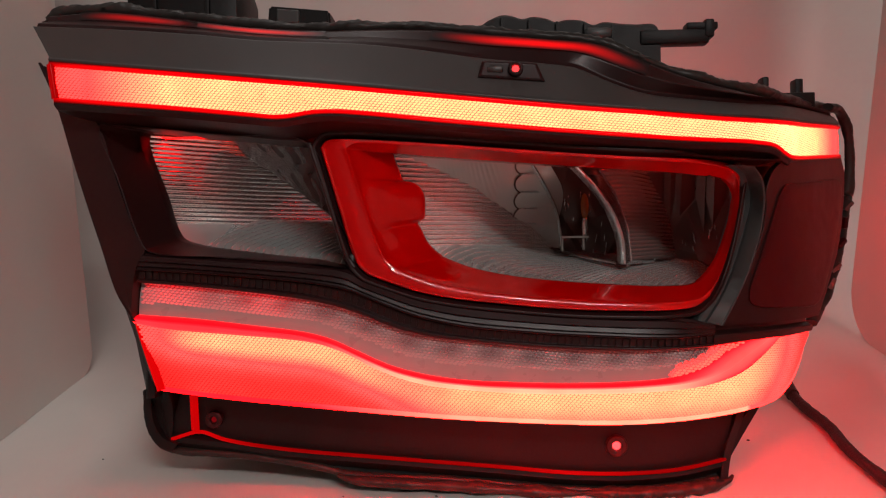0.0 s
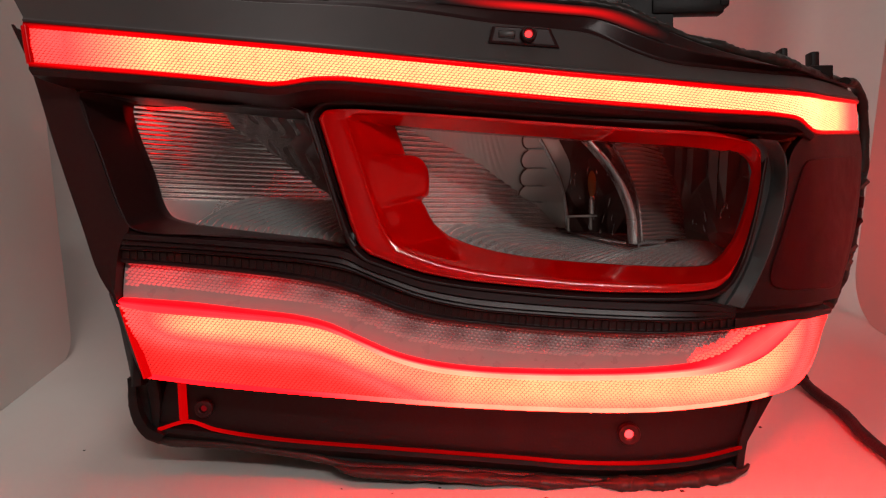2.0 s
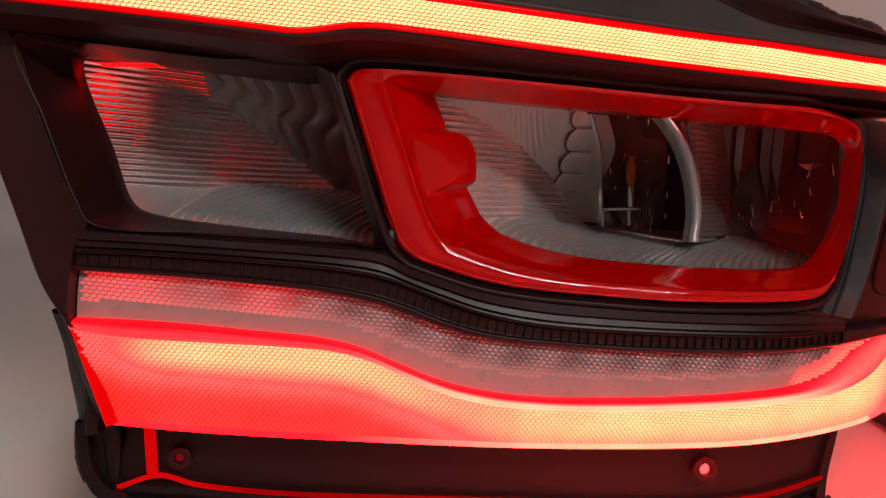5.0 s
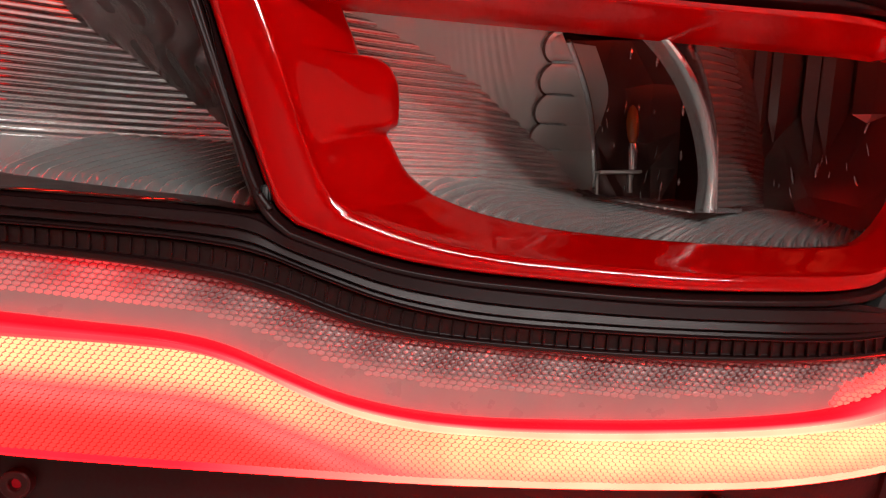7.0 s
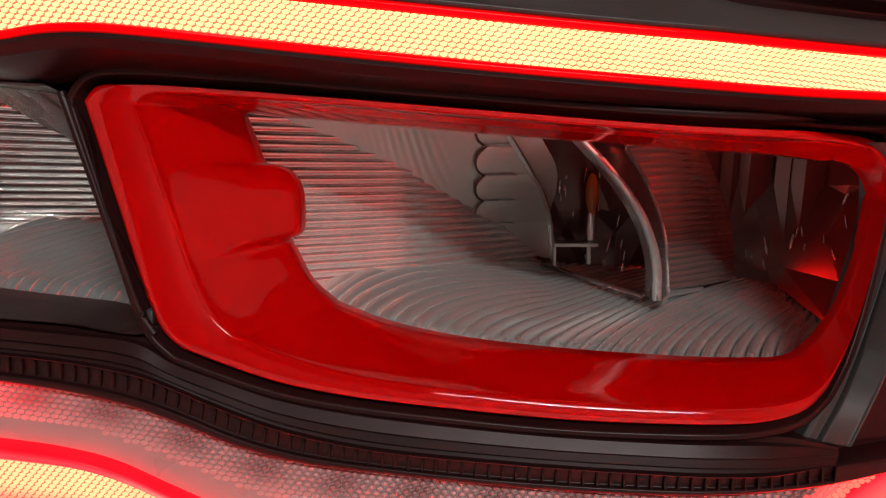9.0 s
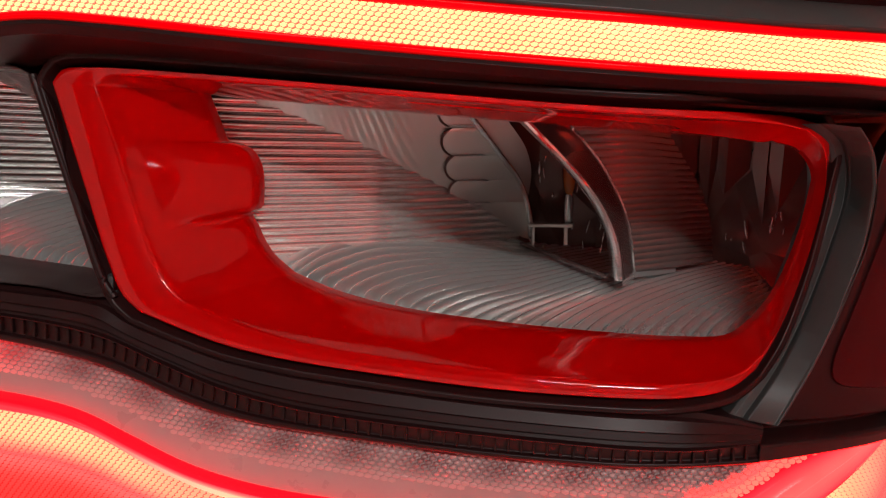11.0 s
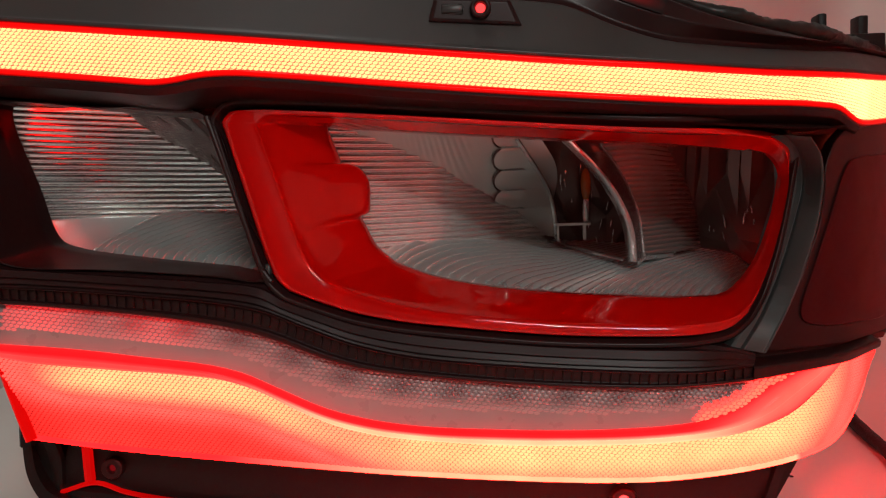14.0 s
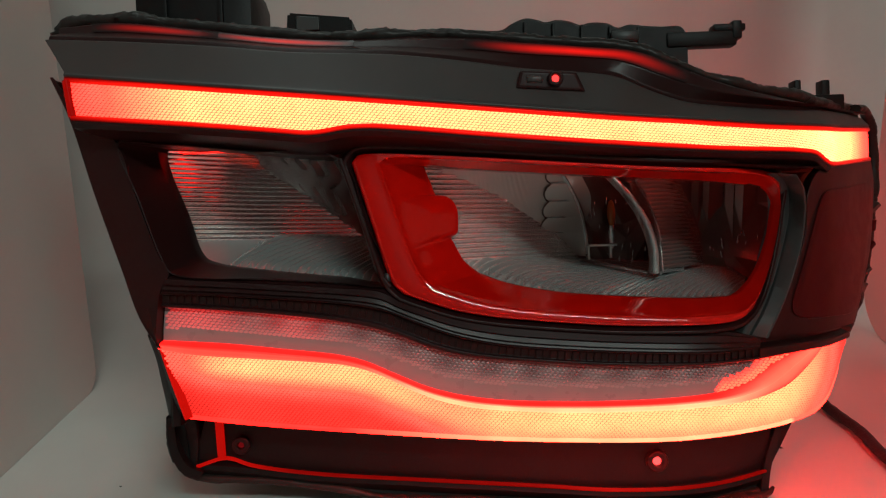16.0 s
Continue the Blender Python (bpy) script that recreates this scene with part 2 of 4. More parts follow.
# ---- setting: table, sweep, side boards, room ----
bm = bmesh.new()
box(bm, (-0.95, -0.75, GROUND - 0.03), (1.05, 1.05, GROUND), 0.004)
thing("table", bm, TABLE, "white laminate table top under the headlight", "table", kind="structure")
for k, (x, y) in enumerate(((-0.88, -0.68), (0.98, -0.68), (-0.88, 0.93), (0.98, 0.93))):
    bm = bmesh.new()
    box(bm, (x - 0.025, y - 0.025, -0.75), (x + 0.025, y + 0.025, GROUND - 0.031), 0.003)
    thing("trim_leg", bm, PAINT, "grey square leg under the white table", "table leg", kind="structure")

bm = bmesh.new()
prof = [(-0.45, 0.0012), (0.2, 0.0012), (0.80, 0.0012)] + [(0.80 + 0.13 * math.sin(a), 0.1312 - 0.13 * math.cos(a)) for a in (radians(10 * k) for k in range(1, 10))] + [(0.931, 0.5), (0.932, 1.15)]
loft(bm, [[seat(-0.62 + 1.34 * i / 20, y, z) for i in range(21)] for y, z in prof + [(0.934, 1.15)]])
thing("backdrop", bm, TABLE, "white paper sweep under and behind the headlight", "backdrop", kind="structure")


def side_board(x, y0, y1, r, lean, name):
    """A thin upright board whose rear lower corner is rounded."""
    bm = bmesh.new()
    top, foot = 0.75, 0.0014
    ring = [(y0, foot), (y1 - r, foot)] + [(y1 - r + r * math.sin(a), foot + r - r * math.cos(a)) for a in (radians(9 * k) for k in range(1, 11))] + [(y1 + lean * 0.3, 0.33), (y1 + lean * 0.75, top), (y0, top)]
    half = 0.0025
    loft(bm, [[seat(x, y, z) + Vector((o, 0, 0)) for y, z in ring] for o in (-half, half)], True, True)
    es = [e for e in bm.edges if abs(e.verts[0].co.x - e.verts[1].co.x) < 1e-5]
    bmesh.ops.bevel(bm, geom=es, offset=0.0012, segments=2, affect="EDGES")
    return thing(name, bm, WHITE, "upright white side board with a rounded lower corner", "board", kind="structure")


side_board(-0.3355, -0.05, 0.705, 0.022, 0.035, "wall_west")
side_board(0.4025, -0.05, 0.790, 0.05, -0.04, "wall_east")


def slab(name, lo, hi, mat, label):
    bm = bmesh.new()
    box(bm, lo, hi)
    thing(name, bm, mat, label, name.split("_")[0], kind="structure")


slab("floor", (-2.5, -2.5, -0.80), (2.5, 2.5, -0.75), DARKWALL, "dark workshop floor")
slab("ceiling", (-2.5, -2.5, 1.75), (2.5, 2.5, 1.80), PAINT, "painted workshop ceiling")
slab("wall_north", (-2.5, 2.5, -0.80), (2.5, 2.55, 1.80), PAINT, "painted workshop wall")
slab("wall_south", (-2.5, -2.55, -0.80), (2.5, -2.5, 1.80), PAINT, "painted workshop wall")
slab("wall_room_west", (-2.55, -2.5, -0.80), (-2.5, 2.5, 1.80), PAINT, "painted workshop wall")
slab("wall_room_east", (2.5, -2.5, -0.80), (2.55, 2.5, 1.80), PAINT, "painted workshop wall")

# ---- the headlight ----
lamp = new("headlight")
lamp.empty_display_size = 0.05
lamp.matrix_world = LAMP @ Matrix.Translation(BASE)
tagged(lamp, "opened truck headlight with black housing, red bezel and lit red bars", "headlight")

BAR_TOP = [(-226.5, 123.6), (-153.5, 115.9), (-85.5, 108.8), (-18.6, 102.1), (48.6, 95.7), (117, 89.8), (189, 85.3), (235.7, 86.3), (300, 93.2)]
BAR_BOT = [(-223.8, 104.9), (-153.9, 98.4), (-106.2, 93.2), (-90.3, 91.5), (-80.8, 92), (-69, 93.8), (-55.6, 94.2), (-38.8, 92.9), (14.7, 87.3), (82.4, 81.2), (151.8, 76.1), (205.2, 74.6), (219.8, 73.4), (227, 70), (234, 67.6), (270, 71), (301, 74.8)]
TRIM_TOP = [(-242, 151.5), (-193, 148.2), (-140, 143.5), (-102, 139), (-67, 137), (-40, 135.5), (-5.5, 131.7), (35.7, 125.9), (70.5, 123), (91.4, 120), (112.4, 111), (133.5, 104.2), (162.8, 101), (206, 99.5), (262, 104), (303, 105.5)]
WING = [(-247.5, 131.6), (-237.4, 107.8), (-223.8, 60.4), (-209.2, 13.7), (-200, -15), (-189.5, -33)]
BROW = [(-207.5, 92), (-183, 90), (-130, 84), (-81, 79), (-67, 81.5), (-21, 79.3), (49, 73.2), (118, 67.2), (178, 63.4), (206, 62), (232, 64)]
STRIP_TOP = [(-185.6, -0.3), (-155.2, -2.2), (-112, -6.1), (-72.7, -10.6), (-51.4, -15.2), (-30.2, -24), (-9, -32), (19, -38.4), (64.5, -43.2), (109.6, -46.2), (148, -47.7), (174.4, -46.4)]
LENS_TOP = [(-186.8, -8.4), (-153.2, -11.4), (-113.3, -15.9), (-80.9, -20.7), (-59.4, -25.7), (-41.6, -32), (-23.8, -39.3), (-2.5, -44.9), (29.4, -48.9), (64.6, -52.5), (99.7, -54.7), (134.7, -55.5), (163.6, -54.6), (202, -51.9), (238, -51.9), (259, -52.5)]
RIDGE_TOP = [(-188.2, -29.1), (-149.3, -32.5), (-113, -37.3), (-84.4, -41.2), (-66.6, -45.7), (-48.8, -53.7), (-27.6, -63.2), (-6.4, -69.1), (18.4, -72.9), (46.5, -74.6), (81.6, -75.7), (116.5, -75.3), (151.8, -72.6), (170.2, -67), (185.4, -57.8), (203.5, -50.8)]
RIDGE_BOT = [(-190, -34.1), (-167.6, -38.3), (-131.3, -42), (-95.3, -45.3), (-73.8, -48.5), (-56, -54.7), (-38.3, -63.8), (-20.6, -71.1), (0.6, -76.3), (28.8, -79.4), (64, -81.5), (99, -81.8), (134, -81.2), (170, -78.3), (193, -71.8), (210, -61.6), (225.5, -50.8)]
LOW_BOT = [(-176, -77.6), (-134.7, -83.3), (-61.6, -90.9), (10.6, -97.3), (82, -101.1), (117.5, -101.7), (153.5, -100.5), (180, -98.6), (204, -95.9), (228.3, -91.3), (247, -78.6), (262, -54)]
PANEL_BOT = [(-186, -117.5), (-147.4, -121.9), (-108, -127.6), (-30, -134.7), (47.3, -141.4), (85.6, -145), (123.7, -146), (162.7, -144.5), (196, -140)]
SEAL_TOP = [(-254, 161), (-251, 167.5), (-245, 170.7), (-211.7, 172), (-162, 166), (-116.6, 159.5), (-75.2, 156), (-45.2, 156), (-0.4, 154.5), (36.6, 150.5), (73.4, 146.7), (106.3, 142.5), (131.8, 132.5), (161.7, 121.5), (210.4, 112), (270, 112), (312, 116)]
SEAL_BOT = [(-201, -86), (-199.5, -110.5), (-193, -122.3), (-182.5, -127.1), (-135.8, -131), (-84.7, -139), (-61.3, -145), (8.6, -149), (85.4, -155.5), (123.5, -156.8), (162.5, -155.8), (197, -152.5)]
RIM_R = [(300, 113), (318, 114), (333, 101), (337, 70), (323, 22), (300, -24), (272, -50)]


def line(pts, n, d, dz=0.0, dx=0.0):
    return [P(x + dx, z + dz, d) for x, z in spline(pts, n)]


def proud(k):
    """Depth k metres behind the upper light bar's face."""
    return lambda x: upper(x) + k


def ragged(n, r, spread, seed, grain=9):
    """Radii that swell and shrink slowly along a bead."""
    return [r * (1 + spread * noise.noise((i / grain, seed, 0.3)) + 0.15 * spread * noise.noise((i / 2.3, seed, 4.1))) for i in range(n)]


def tapered(radii):
    """The same radii, thinning towards both ends."""
    k = len(radii)
    return [r * min(1.0, 0.15 + i / 14, 0.15 + (k - 1 - i) / 14) for i, r in enumerate(radii)]


# housing: a deep shell behind the face
bm = bmesh.new()
loop = [tuple(p) for p in spline(SEAL_TOP, 50)] + [tuple(p) for p in spline(RIM_R[2:], 14)] + [(255, -92), (215, -128)] + [tuple(p) for p in spline(SEAL_BOT[::-1], 44)] + [(-212, -20), (-230, 60)]
mid_x, mid_z = 20, 10


def ring(scale, d, dz=0.0):
    pts = [(mid_x + (x - mid_x) * scale, mid_z + (z - mid_z) * scale + dz) for x, z in loop]
    return [Vector((x / 1000, sweep(x / 1000) * (0.65 if d > 0.1 else 1.0) + d, z / 1000)) for x, z in pts]


rows = loft(bm, [ring(0.95, 0.172), ring(0.955, 0.10), ring(0.96, 0.055), ring(0.985, 0.052), ring(0.99, 0.060), ring(0.965, 0.064), ring(0.965, 0.11, 2), ring(0.93, 0.15, 6), ring(0.80, 0.19, 14), ring(0.62, 0.22, 22)], True)
bm.faces.new(rows[-1])
part("housing", bm, HOUSE, lamp, "rough black plastic back shell")

# sealant round the opened edge
n = 220
bm = bmesh.new()
tube(bm, line(SEAL_TOP, n, 0.030), ragged(n, 0.0042, 0.5, 1), 10, 0.25, 1.5)
part("sealant_bead", bm, SEAL, lamp, "torn black sealant along the upper edge", 70)
bm = bmesh.new()
tube(bm, line(SEAL_TOP, n, 0.044, 2.2), ragged(n, 0.0030, 0.3, 2), 8, 0.1, 1.2, 2)
part("housing_lip", bm, HOUSE, lamp, "", 70)
bm = bmesh.new()
tube(bm, line(SEAL_BOT, n, 0.052), ragged(n, 0.0030, 0.3, 3), 10, 0.12, 1.5, 3)
part("sealant_bead", bm, SEAL, lamp, "torn black sealant along the lower edge", 70)
bm = bmesh.new()
torn = [(-70, -144), (-60, -147), (-40, -148.8), (-20, -150), (8, -151.5), (50, -154.5), (100, -157.5)]
tube(bm, line(torn, 120, 0.046), tapered(ragged(120, 0.0038, 0.4, 7, 11)), 10, 0.14, 1.6, 9)
part("sealant_bead", bm, SEAL, lamp, "lump of torn sealant", 70)
bm = bmesh.new()
tube(bm, line([(95, -156), (130, -157), (165, -156), (198, -152), (201, -149)], 70, 0.044), tapered(ragged(70, 0.0044, 0.4, 8, 6)), 10, 0.2, 1.6, 10)
part("sealant_bead", bm, SEAL, lamp, "lump of torn sealant", 70)
bm = bmesh.new()
tube(bm, line(RIM_R, 100, 0.016), ragged(100, 0.0030, 0.35, 5), 8, 0.15, 1.5, 5)
part("sealant_bead", bm, SEAL, lamp, "black sealant along the outer edge", 70)
rnd = random.Random(12)
for x, z in ((328, 38), (322, 24), (316, 8), (306, -10), (299, -22)):
    bm = bmesh.new()
    c = P(x - 4, z, 0.008)
    made = box(bm, c - Vector((0.002, 0.0026, 0.0045)), c + Vector((0.002, 0.0026, 0.0045)), 0.0009, Euler((rnd.random(), rnd.random(), rnd.random())).to_matrix())
    part("edge_fragment", bm, DARK_CHROME if z % 8 else MARKER, lamp, "broken shiny fragment of the cut lens edge")

# channel between the sealant and the top trim
bm = bmesh.new()
flat_top = [(x, z) for x, z in SEAL_TOP[2:]]
loft(bm, [line(flat_top, 110, 0.030, 2), line(flat_top, 110, 0.024, -3), line(flat_top, 110, 0.010, -7), [a.lerp(b, 0.55) for a, b in zip(line(flat_top, 110, 0.010, -8), line(TRIM_TOP, 110, 0.004, 5))], line(TRIM_TOP, 110, proud(0.016), 3), line(TRIM_TOP, 110, proud(0.014), -1)])
part("upper_flange", bm, BLACK, lamp, "black flange under the upper sealant")
bm = bmesh.new()
c = P(-78, 139, 0.0)
box(bm, c - Vector((0.022, 0.006, 0.003)), c + Vector((0.018, 0.004, 0.0025)), 0.002)
part("flange_notch", bm, HOUSE, lamp)

# top trim between flange and light bar
bm = bmesh.new()
loft(bm, [line(TRIM_TOP, 90, proud(0.015), 0.5), line(TRIM_TOP, 90, proud(0.010), -0.6), [a.lerp(b, 0.5) for a, b in zip(line(TRIM_TOP, 90, proud(0.008), -1), line(BAR_TOP, 90, proud(0.002), 6))], line(BAR_TOP, 90, proud(-0.0005), 5.5), line(BAR_TOP, 90, proud(-0.0022), 4.2), line(BAR_TOP, 90, proud(-0.0012), 2.8), line(BAR_TOP, 90, proud(0.005), 2.6)])
part("top_trim", bm, TRIM, lamp, "grey-black satin trim above the light bar")

# upper screw tab
bm = bmesh.new()
tab_out = [(30.3, 112.6), (33, 122.7), (66.3, 121.2), (71.3, 110)]
tab_in = [(32.3, 113.6), (34.5, 121.7), (64.8, 120.2), (68.5, 111)]
rows = loft(bm, [[P(x, z, proud(0.012)) for x, z in tab_out], [P(x, z, proud(0.0035)) for x, z in tab_out], [P(x, z, proud(0.0025)) for x, z in tab_in]], True)
bm.faces.new(rows[-1])
tab = part("screw_tab", bm, BLACK, lamp, "black screw tab with a lit hole")
bm = bmesh.new()
box(bm, P(41, 117.5, proud(0.0035)) - Vector((0.005, 0.002, 0.0022)), P(41, 117.5, proud(0.0035)) + Vector((0.005, 0.002, 0.0022)), 0.0008)
part("tab_slot", bm, TRIM, tab)


def led_attr(me, fn):
    at = me.attributes.new("led", "FLOAT", "POINT")
    for i, v in enumerate(me.vertices):
        at.data[i].value = fn(v.co + BASE)


def eyelet(x, z, d, r, parent, out=1.9, lit=0.6):
    """A round boss with a lit hole."""
    bm = bmesh.new()
    c = P(x, z, d)
    prof = [(out, 0.004), (out, -0.002), (out - 0.25, -0.0032), (1.3, -0.0032), (1.1, -0.002), (1.0, 0.002)]
    loft(bm, [[c + Vector((math.cos(a) * r * k, h, math.sin(a) * r * k)) for a in (2 * math.pi * i / 24 for i in range(24))] for k, h in prof], True)
    b = part("screw_boss", bm, BLACK, parent, "round black screw boss")
    # emissive disc paints in the red light inside the hole
    bm = bmesh.new()
    ringv = [bm.verts.new(c + Vector((math.cos(a) * r, -0.0006, math.sin(a) * r))) for a in (2 * math.pi * i / 20 for i in range(20))]
    bm.faces.new(ringv)
    h = part("lit_hole", bm, LEAK, b, "hole glowing red")
    led_attr(h.data, lambda p: lit)


eyelet(53.3, 117.4, proud(0.002), 0.0021, tab, 2.2, 0.4)

# light bar


def bar_led(p):
    x = p.x * 1000
    return max(0.02, min(1.0, 0.06 + (x + 226) / 75)) * (1.0 + 0.5 * math.exp(-((x - 228) / 22) ** 2)) * (1.0 if x < 268 else max(0.04, 1 - (x - 268) / 36))


def strip_mesh(top, bot, d0, d1, n=140, rows=4, bulge=0.0, over=0.0):
    bm = bmesh.new()
    a, b = spline(top, n), spline(bot, n)
    loops = []
    for k in range(rows + 1):
        s = k / rows
        q = a * (1 - s) + b * s
        loops.append([P(x, z + over * (1 - 2 * s), (d0(x) if callable(d0) else d0) * (1 - s) + (d1(x) if callable(d1) else d1) * s - bulge * math.sin(math.pi * s)) for x, z in q])
    loops = [[v + Vector((0, 0.006, 0)) for v in loops[0]]] + loops + [[v + Vector((0, 0.006, 0)) for v in loops[-1]]]
    loft(bm, loops)
    return bm


def curve_fn(pts):
    q = spline(pts, 400)
    o = np.argsort(q[:, 0])
    return lambda x: float(np.interp(x, q[o, 0], q[o, 1]))


def hex_cells(top, bot, depth, pitch, height, fill=0.9, tilt=-0.1, s0=0.0, s1=1.0, over=0.3):
    """Domed six-sided facets in staggered rows between two curves. depth(x, s): depth of the sheet, s from 0 at the top to 1."""
    verts, faces = [], []
    ft, fb = curve_fn(top), curve_fn(bot)
    xl = min(top[0][0], bot[0][0])
    xr = max(top[-1][0], bot[-1][0])
    row = pitch * 0.60
    for r in range(-90, 90):
        x = xl + (pitch / 2 if r % 2 else 0)
        while x < xr:
            slope = sweep_slope(x / 1000)
            t = Vector((1, slope, 0)).normalized()
            z = r * row + tilt * x
            zt, zb = ft(x), fb(x)
            s = (zt - z) / max(1e-6, zt - zb)
            e = over * pitch / max(1e-6, zt - zb)
            left = top[0][0] * (1 - s) + bot[0][0] * s
            right = top[-1][0] * (1 - s) + bot[-1][0] * s
            if s0 - e < s < s1 + e and left + 0.6 * pitch < x < right - 0.4 * pitch and zt > zb:
                c = P(x, z, depth(x, s))
                out = Vector((t.y, -t.x, 0))
                base = len(verts)
                hh = height(x, s) if callable(height) else height
                for rr, h in ((0.577 * fill, 0.0), (0.40 * fill, 0.75)):
                    for k in range(6):
                        a = math.pi / 3 * k + math.pi / 6
                        verts.append(c + (t * math.cos(a) + Vector((0, 0, 0.66)) * math.sin(a)) * rr * pitch / 1000 + out * h * hh)
                verts.append(c + out * hh)
                for k in range(6):
                    j = (k + 1) % 6
                    faces.append((base + k, base + j, base + 6 + j, base + 6 + k))
                    faces.append((base + 6 + k, base + 6 + j, base + 12))
            x += pitch * t.x
    return verts, faces


def cells_part(name, vf, mat, parent, label, fn=None):
    me = bpy.data.meshes.new(name)
    me.from_pydata([v - BASE for v in vf[0]], [], vf[1])
    me.materials.append(mat)
    ob = new(name, me)
    ob.parent = parent
    if fn:
        led_attr(me, fn)
    if mat is GLOW:
        # emission is turned down on each cell's lower rim to paint its shadow edge
        at = me.attributes["led"].data
        for i in range(0, len(at), 13):
            for k in (3, 4, 5):
                at[i + k].value = 0.20 * at[i + k].value - 0.010
    tagged(ob, label, kind="stuff")
    return ob


bar = part("light_bar", strip_mesh(BAR_TOP, BAR_BOT, proud(0.0008), proud(0.0008), 150, 4, 0.001, 1.2), GLOWB, lamp, "long red light bar, lit")
led_attr(bar.data, bar_led)
cells_part("lens_facet", hex_cells(BAR_TOP, BAR_BOT, lambda x, s: upper(x) + 0.0003 - 0.001 * math.sin(math.pi * min(1, max(0, s))), 2.45, 0.0006, 0.98), GLOW, bar, "honeycomb lens facets glowing yellow-white", bar_led)
for pts, sign in ((BAR_TOP, 1), (BAR_BOT, -1)):
    bm = bmesh.new()
    tube(bm, line(pts, 160, proud(0.0), 1.7 * sign), 0.0017, 10, 0, 1.0)
    rim = part("lens_rim", bm, RIM, bar, "smooth red rim of the light bar", 80)
    edge_z = curve_fn(pts)
    led_attr(rim.data, lambda p: (max(0.12, 2.2 * bar_led(p) ** 0.5 * smooth(1 - 0.28 * (p.z * 1000 - edge_z(p.x * 1000)) * sign)) - 0.8) / 19.2)

bm = bmesh.new()
tube(bm, line([(-225.8, 124.5), (-223.1, 104)], 12, proud(-0.0006)), 0.0023, 8)
rim = part("lens_rim", bm, RIM, bar, "smooth red rim of the light bar", 80)
led_attr(rim.data, lambda p: -0.026)

# brow: black frame under the bar
bm = bmesh.new()
bar_low = BAR_BOT[:-2]
loft(bm, [line(bar_low, 120, proud(0.006), -2.8), line(bar_low, 120, proud(-0.0012), -3.0), line(bar_low, 120, proud(-0.0018), -4.4), line(bar_low, 120, proud(0.002), -7.0)] + [[a.lerp(b, k) + Vector((0, dy, 0)) for a, b in zip(line(bar_low, 120, proud(0.006), -8), line(BROW, 120, 0.001))] for k, dy in ((0.15, 0.002), (0.38, 0.0047), (0.56, 0.0043), (0.74, 0.0033), (0.88, 0.0018))] + [line(BROW, 120, -0.001, 0.8), line(BROW, 120, 0.001), line(BROW, 120, 0.014, 0.6), line(BROW, 120, 0.050, 1.2)])
part("bezel_brow", bm, BLACK, lamp, "satin black brow under the light bar")

# left wing
bm = bmesh.new()
inner = [(-226, 106), (-208, 92.5), (-196.5, 57), (-184, 21), (-179, 12), (-184.5, 2), (-187, -10), (-189, -31)]
loft(bm, [line(WING, 60, 0.035), line(WING, 60, 0.001), line(WING, 60, -0.0012, 0, 1.2), line(WING, 60, -0.0012, 0, 3), [a.lerp(b, 0.5) for a, b in zip(line(WING, 60, -0.002, 0, 3), line(inner, 60, -0.003))], line(inner, 60, -0.002, 0, -1), line(inner, 60, 0.006)])
part("bezel_wing", bm, BLACK, lamp, "satin black slanted wing")

# recess of the smaller window
LREC = [(-207, 91.2), (-183, 89.2), (-130, 83), (-74.2, 76.3), (-61, 38), (-48, 1.1), (-80, 3.2), (-120, 6.5), (-178.7, 11.8), (-184, 20.4), (-196.5, 57)]
LWIN = [(-189.8, 89.8), (-166, 88.5), (-126, 85.5), (-80, 78.7), (-66.5, 40), (-52, 1.4), (-80, 4.5), (-120, 9.3), (-160, 16), (-169, 20.5), (-178, 46)]
bm = bmesh.new()


def closed(pts, n, d, blend=None, s=0.0):
    q = spline(pts, n, True)
    if blend is not None:
        q = q * (1 - s) + spline(blend, n, True) * s
    return [P(x, z, d) for x, z in q]


loft(bm, [closed(LREC, 160, 0.004), closed(LREC, 160, -0.0026), closed(LREC, 160, -0.0024, LWIN, 0.06), closed(LREC, 160, 0.001, LWIN, 0.14), closed(LREC, 160, 0.022, LWIN, 0.94), closed(LWIN, 160, 0.026), closed(LWIN, 160, 0.036)], True)
part("window_recess", bm, BLACK, lamp, "black stepped recess of the small window")

# divider between the windows
bm = bmesh.new()
tube(bm, line([(-75, 77), (-67, 52), (-59, 26), (-52, 5), (-48, -1)], 40, -0.001), 0.0016, 8)
part("divider", bm, BLACK, lamp)
bm = bmesh.new()
c = P(-49.5, 3.5, 0.001)
box(bm, c - Vector((0.0016, 0.002, 0.004)), c + Vector((0.0016, 0.002, 0.004)), 0.0008)
part("clip", bm, STRUTM, lamp, "small grey moulded clip")

